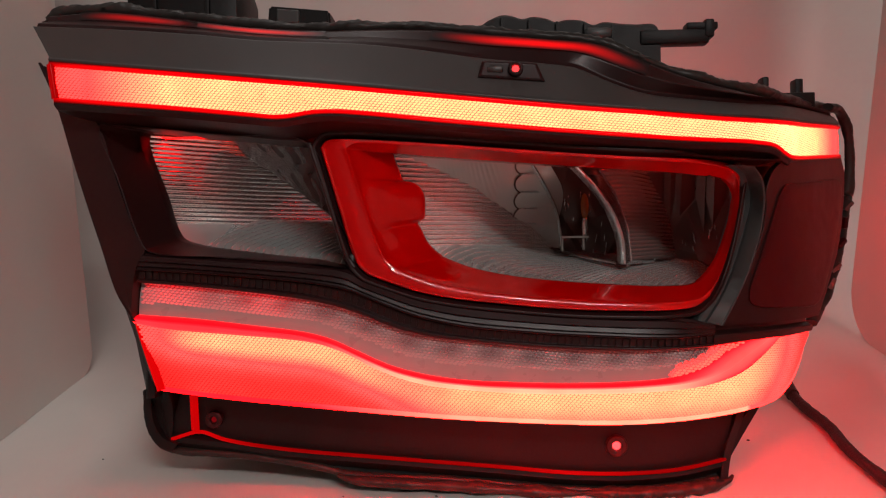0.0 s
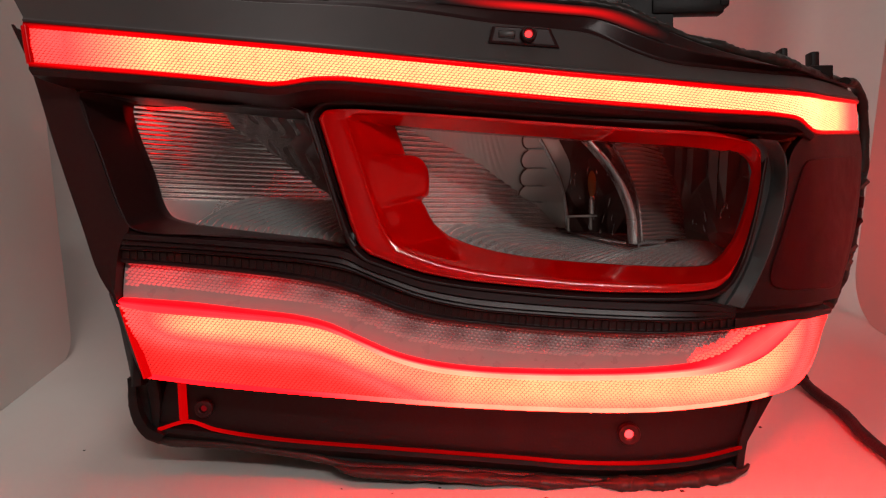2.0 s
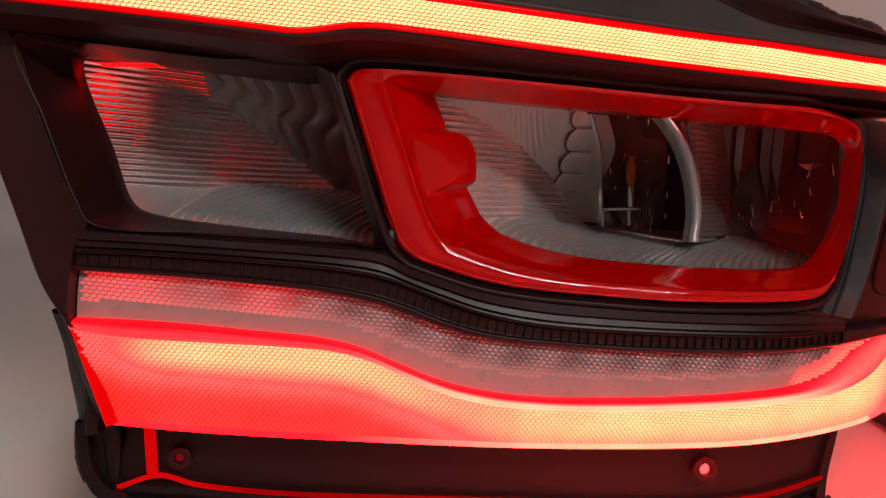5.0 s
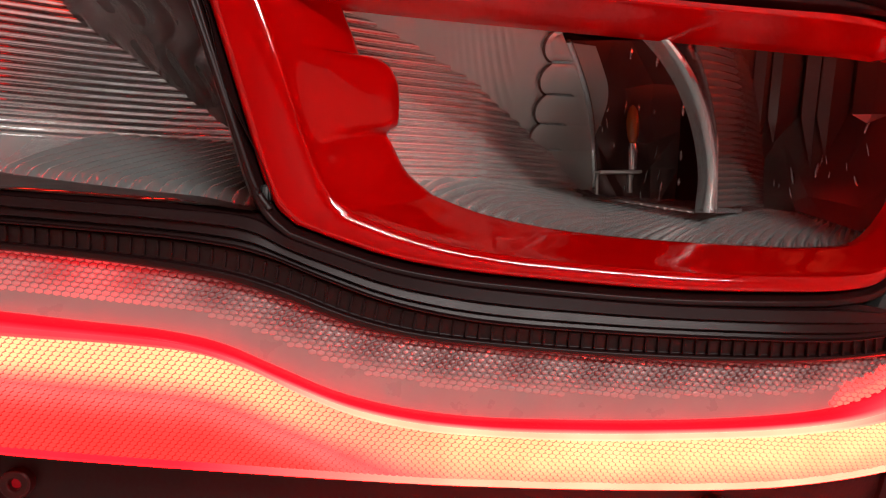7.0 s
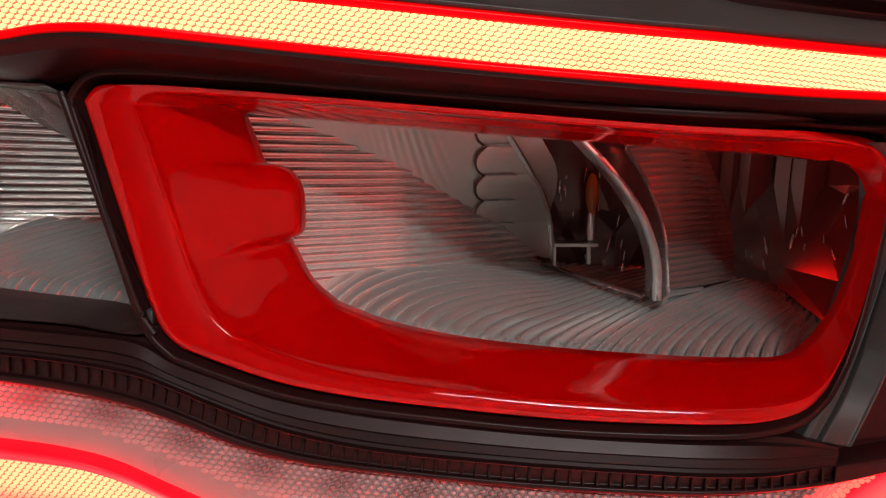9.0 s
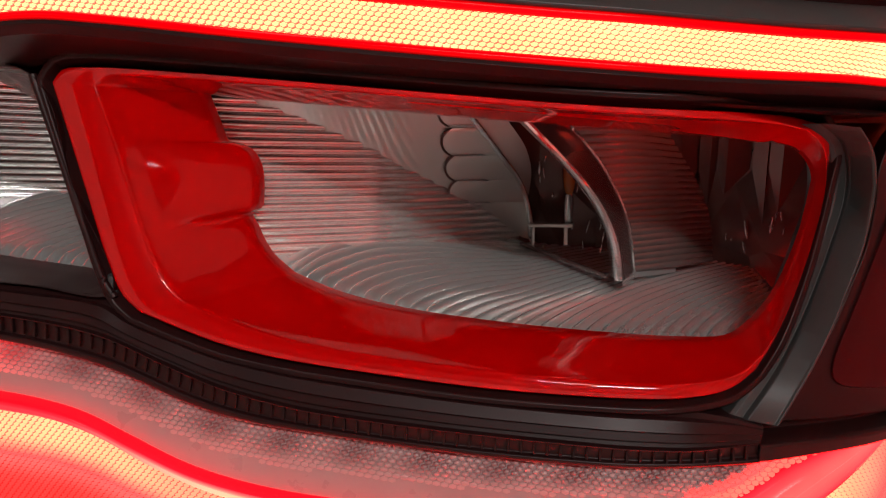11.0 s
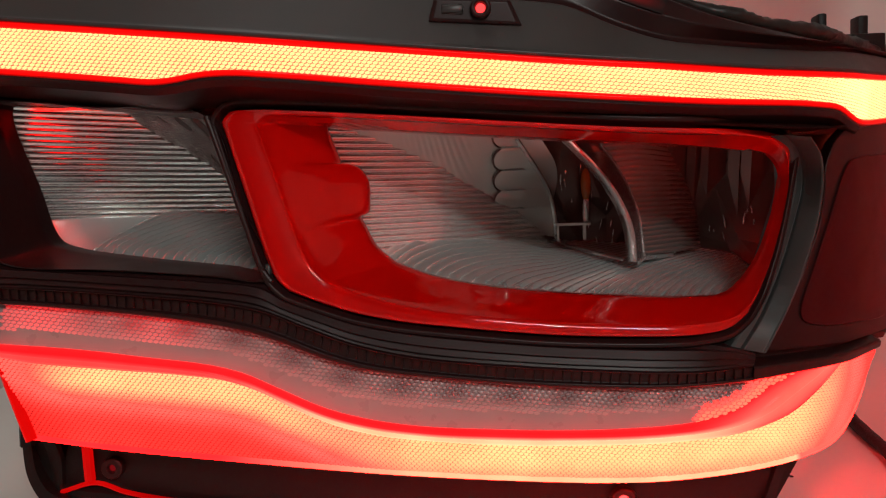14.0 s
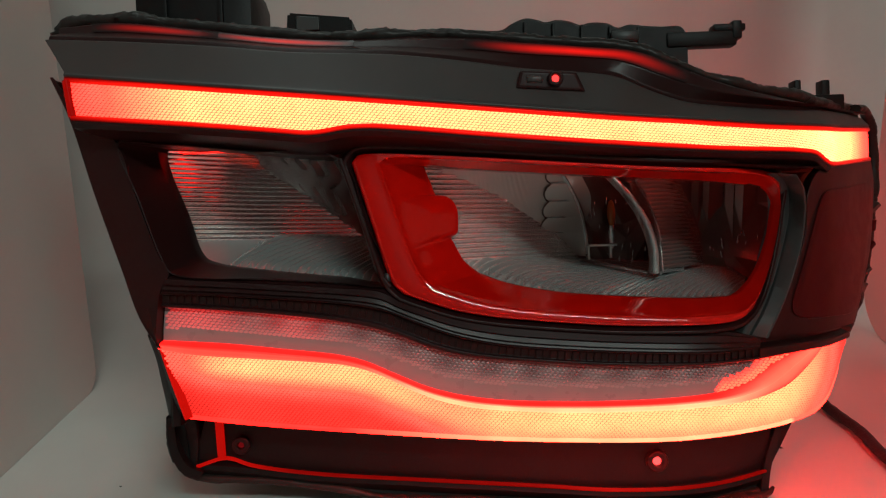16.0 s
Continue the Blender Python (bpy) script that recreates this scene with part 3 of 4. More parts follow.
# red bezel
RO = ([(-68.6, 74), (-64.9, 78.5), (-56.4, 79.4), (-21, 77.2), (48.8, 71), (118, 65), (178.4, 61.4), (188.2, 59)],
      [(188.2, 59), (192.7, 52), (190.5, 36.8), (184.4, 10.4), (176.5, -12.2), (170.4, -22.6)],
      [(170.4, -22.6), (163, -28), (149.7, -30.4), (116.4, -30.4), (82, -28.9), (40.2, -24.8), (12.3, -21.3), (-8.7, -17), (-26.2, -11.2), (-40.3, -5.7)],
      [(-40.3, -5.7), (-45.8, -0.4), (-49.9, 8.2), (-58.2, 37.6), (-68.6, 74)])
RI = ([(-25.9, 72.3), (13, 68.5), (68.2, 63.6), (123, 58.8), (160, 56), (180, 53.5)],
      [(180, 54.5), (191, 51), (196.5, 43), (196, 35), (191.5, 18), (184.5, 1), (177.5, -9)],
      [(177.5, -9), (169.5, -15.5), (151.4, -17), (121.7, -15.6), (85.3, -12.9), (48.6, -8.3), (22.9, -2.3), (6.3, 4.3)],
      [(6.3, 4.3), (-2.8, 12.6), (-8.2, 23), (-10, 26.8), (-6.2, 29.7), (-5.4, 35.2), (-5.9, 45.2), (-9.2, 51.2), (-13.9, 53.9), (-18.8, 54.7), (-22, 62.2), (-25.9, 72.3)])
NO_NUB = [(6.3, 4.3), (-3.5, 12.6), (-10, 24), (-18, 48), (-25.9, 72.3)]
COUNTS = (90, 40, 90, 90)


def inset(x):
    """How far the bezel sinks behind the face at its outer end (x in millimetres)."""
    return 0.0195 * smooth((x - 140) / 58)


def red_loop(s, d, grow=0.0):
    out = []
    for a, b, n in zip(RO, RI, COUNTS):
        inner = spline(b, n)
        if a is RO[3]:
            nub = smooth((s - 0.40) / 0.22)
            inner = spline(NO_NUB, n) * (1 - nub) + inner * nub
        q = spline(a, n) * (1 - s) + inner * s
        out += [tuple(p) for p in q[:-1]]
    if grow:
        c = np.array(out)
        t = np.roll(c, -1, 0) - np.roll(c, 1, 0)
        t /= np.linalg.norm(t, axis=1)[:, None] + 1e-9
        c += np.stack([-t[:, 1], t[:, 0]], 1) * grow
        out = [tuple(p) for p in c]
    rows = []
    for x, z in out:
        e = inset(x)
        k = 1 + e * (1 - s) / 0.40
        rows.append(P(40 + (x - 40) * k, 28 + (z - 28) * k, d * (1 - 0.35 * s * e / 0.0195) + e * (1 - 0.8 * s)))
    return rows


bm = bmesh.new()
loft(bm, [red_loop(0, 0.012), red_loop(0, 0.0014), red_loop(0.012, -0.0006), red_loop(0.04, -0.0022), red_loop(0.08, -0.0026), red_loop(0.28, -0.0019), red_loop(0.37, -0.0013), red_loop(0.39, -0.0009), red_loop(0.405, 0.0002), red_loop(0.43, 0.0020), red_loop(0.50, 0.0052), red_loop(0.60, 0.0092), red_loop(0.70, 0.0133), red_loop(0.80, 0.018), red_loop(0.88, 0.0215), red_loop(0.95, 0.0245), red_loop(0.985, 0.0265), red_loop(1, 0.029), red_loop(1, 0.035)], True)
part("red_bezel", bm, RED, lamp, "glossy red painted window bezel", 65)

# black moulding round the red bezel
bm = bmesh.new()
loft(bm, [red_loop(0, 0.012, 0.2), red_loop(0, 0.002, 0.5), red_loop(0, 0.0005, 1.6), red_loop(0, -0.0022, 2.6), red_loop(0, -0.0024, 4.6), red_loop(0, -0.0006, 5.2), red_loop(0, 0.004, 6.4), red_loop(0, 0.016, 7.4)], True)
part("bezel_moulding", bm, BLACK, lamp, "satin black stepped moulding")

# stepped band under the windows
UNDER = [(-181, 11), (-120, 5.5), (-80, 2), (-52, -1.5), (-42, -8), (-27, -13.5), (-9, -19.5), (12.5, -23.7), (40, -27.3), (82, -31.5), (117, -33.5), (148, -34.8), (163, -37), (175.5, -40.5)]
bm = bmesh.new()


def band(s, d, dz=0.0):
    q = spline(UNDER, 130) * (1 - s) + spline(STRIP_TOP, 130) * s
    return [P(x, z + dz, d if d > 0.001 else d * (1 - 0.8 * smooth((x - 148) / 26))) for x, z in q]


loft(bm, [band(0, 0.040), band(0, 0.012), band(0.02, 0.001), band(0.16, -0.0005), band(0.20, -0.0030), band(0.48, -0.0048), band(0.51, -0.0024), band(0.76, -0.0034), band(0.79, -0.0010), band(0.93, -0.0016), band(0.97, -0.0036), band(1, -0.0034), band(1, 0.002, -0.6), band(1, 0.014, -0.8)])
part("bezel_band", bm, BLACK, lamp, "satin black band with moulded steps", 25)

# ribbed strip
bm = bmesh.new()
low_edge = [(x, z) for x, z in LENS_TOP[:13]] + [(175, -54)]
a, b = spline(STRIP_TOP, 130), spline(low_edge, 130)
loft(bm, [[P(x, z, d) for x, z in a * (1 - s) + b * s] for s, d in ((0, 0.004), (0.08, 0.0012), (0.70, 0.0028), (0.74, 0.0008), (0.97, 0.0012), (1, 0.0025), (1, 0.008))])
strip = part("ribbed_strip", bm, BLACK, lamp, "black strip of moulded vertical ribs", 25)
bm = bmesh.new()
box(bm, (-0.00045, -0.0007, -0.0026), (0.00045, 0.0014, 0.0026), 0.0003)
rib_mesh = finish(bm, "rib", BLACK)
RIBS = 84
qa, qb = spline(STRIP_TOP, RIBS), spline(low_edge, RIBS)
for k in range(1, RIBS - 1):
    m = qa[k] * 0.62 + qb[k] * 0.38
    dirn = qa[min(k + 1, RIBS - 1)] - qa[k - 1]
    ob = new("rib", rib_mesh)
    ob.parent = strip
    ob.matrix_local = Matrix.Translation(P(m[0], m[1], 0.0012) - BASE) @ pose(0, 0, 0, 0, -math.degrees(math.atan2(dirn[1], dirn[0])) * 0.5, math.degrees(math.atan(sweep_slope(m[0] / 1000))))

# upper signal lens: facets on its upper half, frosted below
lens_low = RIDGE_TOP
lens_hi = LENS_TOP[:14]
lens = part("signal_lens", strip_mesh(lens_hi, lens_low, 0.0085, 0.0070, 140, 5, 0.001), CLEARB, lamp, "clear signal lens with a red glow added in its facets")
verts, faces = hex_cells(lens_hi, lens_low, lambda x, s: 0.0083 - 0.0015 * s - 0.001 * math.sin(math.pi * min(1, max(0, s))), 2.9, lambda x, s: 0.0010 - 0.0009 * smooth((s - 0.30) / 0.32) * smooth((165 - x) / 20), 0.9, -0.13, 0.0, 1.0)
LT, LB = curve_fn(lens_hi), curve_fn(lens_low)
TURN = spline(RIDGE_TOP[11:], 60)


def near_turn(p):
    """Millimetres from the stretch where the light pipe turns up."""
    return float(np.min(np.hypot(TURN[:, 0] - p.x * 1000, TURN[:, 1] - p.z * 1000))) + 40 * (1 - smooth((p.x * 1000 - 128) / 25))


sorts = [[], []]
for c in range(len(verts) // 13):
    p = verts[13 * c + 12]
    if near_turn(p) < 7:
        sorts[1].append(c)
    elif (LT(p.x * 1000) - p.z * 1000) < 0.62 * (LT(p.x * 1000) - LB(p.x * 1000)):
        sorts[0].append(c)


def lobe_tint(p):
    """How far the facet colour is darkened here, in repeating lobes; no cups are built."""
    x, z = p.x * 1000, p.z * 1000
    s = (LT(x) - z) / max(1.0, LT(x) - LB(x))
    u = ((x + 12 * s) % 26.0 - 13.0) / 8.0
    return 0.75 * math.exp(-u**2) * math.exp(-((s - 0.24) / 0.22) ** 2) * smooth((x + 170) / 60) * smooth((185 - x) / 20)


for cells, mat, label in zip(sorts, (CLEAR, GLOW), ("honeycomb facets of the clear lens, darkened in lobes, with added red glow", "facets lit through the outer end")):
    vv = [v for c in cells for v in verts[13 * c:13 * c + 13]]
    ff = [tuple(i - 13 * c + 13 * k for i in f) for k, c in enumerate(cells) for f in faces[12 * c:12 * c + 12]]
    cells_part("lens_facet", (vv, ff), mat, lens, label, (lambda p: 0.12 + 0.36 * smooth((7 - near_turn(p)) / 4)) if mat is GLOW else lobe_tint)
    # glow painted into the clear facets, strongest towards their inner end
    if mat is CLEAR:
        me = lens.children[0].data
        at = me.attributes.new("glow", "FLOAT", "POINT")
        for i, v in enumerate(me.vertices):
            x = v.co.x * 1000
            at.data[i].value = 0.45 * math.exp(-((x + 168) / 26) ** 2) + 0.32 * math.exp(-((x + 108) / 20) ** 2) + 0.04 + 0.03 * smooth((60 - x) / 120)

# light pipe between the lenses
bm = bmesh.new()
a, b = spline(RIDGE_TOP, 160), spline(RIDGE_BOT, 160)
RIDGE = ((0, 0.012), (0, 0.0065), (0.12, 0.0035), (0.28, 0.0015), (0.42, 0.0006), (0.50, 0.0004), (0.55, 0.0012), (0.62, 0.0006), (0.78, 0.0006), (0.92, 0.0018), (1.0, 0.0028), (1.03, 0.008))
loft(bm, [[P(x, z, d) for x, z in a * (1 - s) + b * s] for s, d in RIDGE])
pipe = part("light_pipe", bm, PIPE, lamp, "curved red light pipe ridge, lit")
at = pipe.data.attributes.new("led", "FLOAT", "POINT")
for i, v in enumerate(pipe.data.vertices):
    across, x = RIDGE[i // 160][0], v.co.x * 1000
    end = smooth((x - 140) / 45)
    at.data[i].value = end * (0.07 + 0.32 * math.sin(math.pi * min(1.0, across)) ** 0.7) + (1 - end) * (0.04 + (0.16 + 0.75 * smooth((x + 80) / 70)) * smooth((across - 0.24) / 0.34))

# lower running light
LOW_TOP = RIDGE_BOT + [(240, -52.4), (259, -52.8)]
CREST = spline(RIDGE_BOT, 200)


def low_led(p):
    """Brightest a little below the ridge, falling to red at the far ends and the foot."""
    x, z = p.x * 1000, p.z * 1000
    below = float(np.min(np.hypot(CREST[:, 0] - x, CREST[:, 1] - z)))
    left = 0.25 + 0.75 * smooth((x + 186) / 40)
    grown = smooth((x + 45) / 60)
    wide = 10 + 12 * grown + 6 * smooth((x - 150) / 50)
    spot = math.exp(-((max(0.0, below - 5 - 2.5 * math.exp(-((x + 95) / 45) ** 2))) / wide) ** 2)
    wave = 0.95 - 0.25 * math.exp(-((x + 18) / 28) ** 2)
    right = max(0.12, smooth((266 - x) / 75))
    return max(0.0, min(1.0, (0.034 + 0.025 * grown + 0.84 * spot * wave) * left * right))


low = part("running_light", strip_mesh(LOW_TOP, LOW_BOT, 0.0048, 0.0128, 160, 6, 0.002), GLOWB, lamp, "wide red running light, lit")
led_attr(low.data, low_led)
cells_part("lens_facet", hex_cells(LOW_TOP, LOW_BOT, lambda x, s: 0.0042 + 0.008 * s - 0.002 * math.sin(math.pi * min(1, max(0, s))), 2.5, 0.0005, 0.97, -0.1), GLOW, low, "honeycomb facets glowing red and yellow", low_led)
bm = bmesh.new()
loft(bm, [line(LOW_BOT, 160, 0.0122, 1.6), line(LOW_BOT, 160, 0.0104, 1.4), line(LOW_BOT, 160, 0.0096, 0.4), line(LOW_BOT, 160, 0.0104, -0.8), line(LOW_BOT, 160, 0.0125, -1.6), line(LOW_BOT, 160, 0.022, -2.0)])
lip = part("lens_lip", bm, PIPE, low, "bright red lower lip of the running light")
led_attr(lip.data, lambda p: max(0.12, 0.95 * smooth((p.x * 1000 + 120) / 170)) * (1.0 if p.x < 0.2 else 0.4))

bm = bmesh.new()
tube(bm, line([(-188.4, -34.5), (-182.2, -55), (-174.8, -77.6)], 20, 0.0072), 0.0028, 8)
rim = part("lens_rim", bm, RIM, low, "smooth red end of the running light", 80)
led_attr(rim.data, lambda p: -0.012)

# lower panel
bm = bmesh.new()
LOWB = [(x, z) for x, z in LOW_BOT[:9]]
loft(bm, [line(LOWB, 90, 0.016, -0.5), line(LOWB, 90, 0.030, -2.5), line(LOWB, 90, 0.046, -5), line(PANEL_BOT, 90, 0.050, 3), line(PANEL_BOT, 90, 0.0465, 0.5), line(PANEL_BOT, 90, 0.046, -2.5), line(PANEL_BOT, 90, 0.052, -8)])
panel = part("lower_panel", bm, HOUSE, lamp, "black lower panel with screw bosses")
eyelet(119.8, -124.9, 0.046, 0.0028, panel, 2.6)
eyelet(-153.8, -105, 0.046, 0.0020, panel, 3.0, -0.22)
# red light on the post and along the lower panel's foot, painted as emission
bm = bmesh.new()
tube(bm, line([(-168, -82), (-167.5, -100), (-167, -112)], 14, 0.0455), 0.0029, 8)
post = part("lit_post", bm, RIM, lamp, "short upright post with its red light put in as emission")
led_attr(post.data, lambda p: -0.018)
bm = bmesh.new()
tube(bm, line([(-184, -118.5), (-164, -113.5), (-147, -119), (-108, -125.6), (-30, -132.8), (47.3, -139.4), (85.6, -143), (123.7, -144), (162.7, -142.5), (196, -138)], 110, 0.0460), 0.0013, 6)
trace = part("lit_trace", bm, RIM, lamp, "thin tube painting in the reflected red light along the foot")
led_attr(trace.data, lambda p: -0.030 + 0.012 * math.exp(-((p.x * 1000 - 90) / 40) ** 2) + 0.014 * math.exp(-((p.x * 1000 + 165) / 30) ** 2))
bm = bmesh.new()
loft(bm, [line([(-201, -84), (-199, -108), (-192, -121), (-181, -125.5)], 30, 0.050, 0, -1.5), line([(-201, -84), (-199, -108), (-192, -121), (-181, -125.5)], 30, 0.040, 0, 0), line([(-196, -84), (-194, -105), (-188, -116), (-178, -121)], 30, 0.040), line([(-196, -84), (-194, -105), (-188, -116), (-178, -121)], 30, 0.055)])
part("panel_edge", bm, HOUSE, lamp, "black corner of the housing")
bm = bmesh.new()
loft(bm, [line([(-189, -31), (-190, -60), (-191, -86)], 24, d, 0, dx) for d, dx in ((0.05, -2), (0.024, -1), (0.022, 1), (0.024, 5), (0.045, 6))])
part("panel_edge", bm, HOUSE, lamp, "black slanted edge of the housing")
bm = bmesh.new()
loft(bm, [line([(197, -152), (200, -135), (209, -112), (216, -94)], 24, d, 0, dx) for d, dx in ((0.055, -6), (0.046, -5), (0.044, 0), (0.060, 1), (0.10, 1))])
part("panel_edge", bm, HOUSE, lamp, "black upright edge of the housing")
# sloping flank of the housing beside the running light
FLANK_IN = [(-191, -31, 8), (-185, -55, 10), (-177.5, -78, 13), (-179, -84, 30), (-182, -100, 44), (-184, -118, 47)]
FLANK_OUT = [(-206.8, -28, 31), (-204.6, -45, 38.5), (-203.4, -60, 42), (-202, -78, 46), (-201.2, -92, 49), (-201, -105, 52), (-196, -120, 52)]
bm = bmesh.new()
fi, fo = spline(FLANK_IN, 48), spline(FLANK_OUT, 48)
loft(bm, [[P(x, z, d / 1000 + 0.004) for x, z, d in fi]] + [[P(x, z, (d - bulge) / 1000) for x, z, d in fi * (1 - k) + fo * k] for k, bulge in ((0.0, 0), (0.12, 1.5), (0.35, 2.2), (0.42, 0.4), (0.55, 1.6), (0.8, 3.5), (0.95, 2), (1.0, 0))] + [[P(x, z, d / 1000 + 0.03) for x, z, d in fo]])
part("housing_flank", bm, HOUSE, lamp, "black sloping flank of the housing")
# red emitters: leaks at the cut outer end, added unseen ones at the back
bm = bmesh.new()
side = [(330, 68), (316, 22), (294, -23), (268, -50), (252, -88)]
loft(bm, [line(side, 30, 0.070), line(side, 30, 0.105, 0, -5)])
leak = part("leaking_diodes", bm, OUT, lamp, "bare red diodes along the cut outer end")
led_attr(leak.data, lambda p: 0.12 + 0.30 * smooth((p.z + 0.06) / 0.10))
# unseen emitter added to redden the backdrop
bm = bmesh.new()
loft(bm, [[Vector((0.13 + 0.15 * i / 12, 0.232 + 0.02 * i / 12, 0.055 + dz)) for i in range(13)] for dz in (0.0, 0.010)])
leak = part("leaking_diodes", bm, OUT, lamp, "unseen red emitter added at the back of the housing")
led_attr(leak.data, lambda p: 1.2 + 2.0 * smooth((p.x - 0.13) / 0.15))
bm = bmesh.new()
loft(bm, [[Vector((0.240 + 0.004 * i, 0.118 + 0.004 * i, z)) for i in range(4)] for z in (-0.112, -0.102)])
leak = part("leaking_diodes", bm, OUT, lamp, "bare red diodes at the open foot of the outer end")
led_attr(leak.data, lambda p: 2.0)
# unseen emitter added to redden the left board
bm = bmesh.new()
loft(bm, [[Vector((-0.200 + 0.015 * i, 0.205, z)) for i in range(4)] for z in (0.02, 0.03)])
leak = part("leaking_diodes", bm, OUT, lamp, "unseen red emitter added at the back of the housing")
led_attr(leak.data, lambda p: 0.7)
# flange patches: the red light leaking at the seam is painted in as emission
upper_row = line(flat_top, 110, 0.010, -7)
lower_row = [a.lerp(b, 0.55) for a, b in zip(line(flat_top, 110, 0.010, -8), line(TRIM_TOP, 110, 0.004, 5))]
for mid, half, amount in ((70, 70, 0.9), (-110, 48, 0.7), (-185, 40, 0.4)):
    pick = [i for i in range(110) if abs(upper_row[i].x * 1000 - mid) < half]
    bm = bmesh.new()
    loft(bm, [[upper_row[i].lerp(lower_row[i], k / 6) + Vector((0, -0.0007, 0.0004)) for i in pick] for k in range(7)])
    glow = part("lit_seam", bm, FLANGE_GLOW, lamp, "flange patch with leaked red light painted in as emission")
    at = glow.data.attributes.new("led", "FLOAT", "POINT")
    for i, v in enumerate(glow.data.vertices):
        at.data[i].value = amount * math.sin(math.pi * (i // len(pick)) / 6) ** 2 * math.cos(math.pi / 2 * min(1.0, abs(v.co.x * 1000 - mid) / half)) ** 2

# outer corner: strut, marker panel, wing
def line3(pts, n, dx=0.0, dd=0.0):
    """A line of the face from millimetres across, up and deep."""
    return [P(x + dx, z, (d + dd) / 1000) for x, z, d in spline(pts, n)]


SL = [(194, 59.8, 7), (204.5, 53, 13), (209.3, 42, 18.5), (208.8, 33, 18.8), (204, 20, 16.6), (198.5, 5, 15.8), (192, -10, 14), (183, -24, 9), (170, -39, 2.2)]
SR = [(205, 58.6, 3), (212, 51, 5.5), (214.6, 42, 6.6), (214.4, 34, 7), (211.5, 18, 7.6), (206, 4, 7.2), (200, -10, 6.6), (192, -23.5, 4), (180.6, -41.2, 1.5)]
bm = bmesh.new()
rows = loft(bm, [line3(SL, 60, -12, 14), line3(SL, 60, -7.5, 5), line3(SL, 60, -6.2, 2.6), line3(SL, 60, -4.2, 2.0), line3(SL, 60, -0.8, 2.2), line3(SL, 60, -0.3, 0.6), line3(SL, 60, 0.3, -0.3), line3(SR, 60, -1.0, 0.6), line3(SR, 60, -0.3, -0.3), line3(SR, 60, 0.5, 0.0), line3(SR, 60, 1.0, 1.2), line3(SR, 60, 1.3, 8)])
bm.faces.new([r[-1] for r in rows])
part("strut", bm, STRUTM, lamp, "dark grey satin upright strut")
WL = [(231, 65), (221, 56), (215.6, 44), (215.2, 34), (212.4, 18), (206.8, 4), (200.8, -10), (192.8, -23.8), (181.4, -41.4)]
WR = [(304, 73), (309, 60), (300, 10), (283, -20), (268, -42)]


def wing_d(x):
    """Depth of the outer wing behind the face (x in millimetres)."""
    return 0.0078 - 0.0105 * smooth((x - 203) / 62)


bm = bmesh.new()
wa, wz = spline(WL, 50), spline(WR, 50)
steps = [[P(x, z, wing_d(x)) for x, z in wa * (1 - k / 12) + wz * k / 12] for k in range(13)]
loft(bm, [[P(x, z, wing_d(x) + 0.012) for x, z in wa]] + steps + [[P(x, z, wing_d(x) + 0.02) for x, z in wz]])
part("outer_wing", bm, BLACK, lamp, "satin black outer wing")
bm = bmesh.new()
loft(bm, [line([(232, 66), (270, 69), (303, 72.5)], 30, proud(0.002)), line([(232, 64.5), (270, 67.5), (304, 71)], 30, proud(0.0)), line([(231, 62.5), (270, 65), (306, 68)], 30, 0.0015), line([(231, 60), (270, 63), (306, 66)], 30, 0.004)])
part("wing_ledge", bm, BLACK, lamp)
bm = bmesh.new()
LEDGE = [(174.6, -46.6), (200, -45.6), (232, -46.4), (261, -48)]
LIP = [(174.6, -53.8), (202, -51.6), (238, -51.8), (261, -52.3)]
rows = loft(bm, [line(LEDGE, 40, 0.012, 9), line(LEDGE, 40, 0.012, 1.0), line(LEDGE, 40, 0.0015, 0.2), line(LEDGE, 40, -0.0002, -0.4), line(LEDGE, 40, -0.0005, -1.2), line(LIP, 40, 0.0006, 0.8), line(LIP, 40, 0.0020, 0.0), line(LIP, 40, 0.012, -0.2)])
bm.faces.new([r[0] for r in rows[2:]])
part("wing_ledge", bm, BLACK, lamp, "black ledge above the lens end", 25)
MARK = [(236, 48.8), (262, 51.5), (296, 55), (303, 51), (294, 14), (281, -14), (267, -32.5), (236, -33.2), (210, -31.5), (202.5, -28.5), (201.2, -23), (209, -2), (218.5, 22), (226.5, 41.5), (230.5, 46.8)]
bm = bmesh.new()
cx, cz = 252, 10


def shrunk(s, d):
    q = [(cx + (x - cx) * s, cz + (z - cz) * s) for x, z in spline(MARK, 120, True)]
    return [P(x, z, wing_d(x) + d) for x, z in q]


rows = loft(bm, [shrunk(1.0, 0.004), shrunk(1.0, -0.0004), shrunk(0.992, -0.0011), shrunk(0.98, -0.0013), shrunk(0.85, -0.0013), shrunk(0.7, -0.0013), shrunk(0.5, -0.0013), shrunk(0.25, -0.0013), shrunk(0.06, -0.0013)], True)
bm.faces.new(rows[-1])
part("side_marker", bm, MARKER, lamp, "smoked dark side marker panel")


# ---- insides of the two reflector chambers ----
def grid(nu, nv, fn):
    bm = bmesh.new()
    loft(bm, [[fn(i / (nu - 1), j / (nv - 1)) for i in range(nu)] for j in range(nv)])
    return bm


def flute(t, sharp=1.0):
    """A run of round ridges, one per unit."""
    return abs(math.sin(math.pi * t)) ** sharp


def ridge(t):
    """A run of rounded ribs with deep narrow grooves between them."""
    return abs(math.sin(math.pi * (t % 1.0) ** 0.8)) ** 0.6


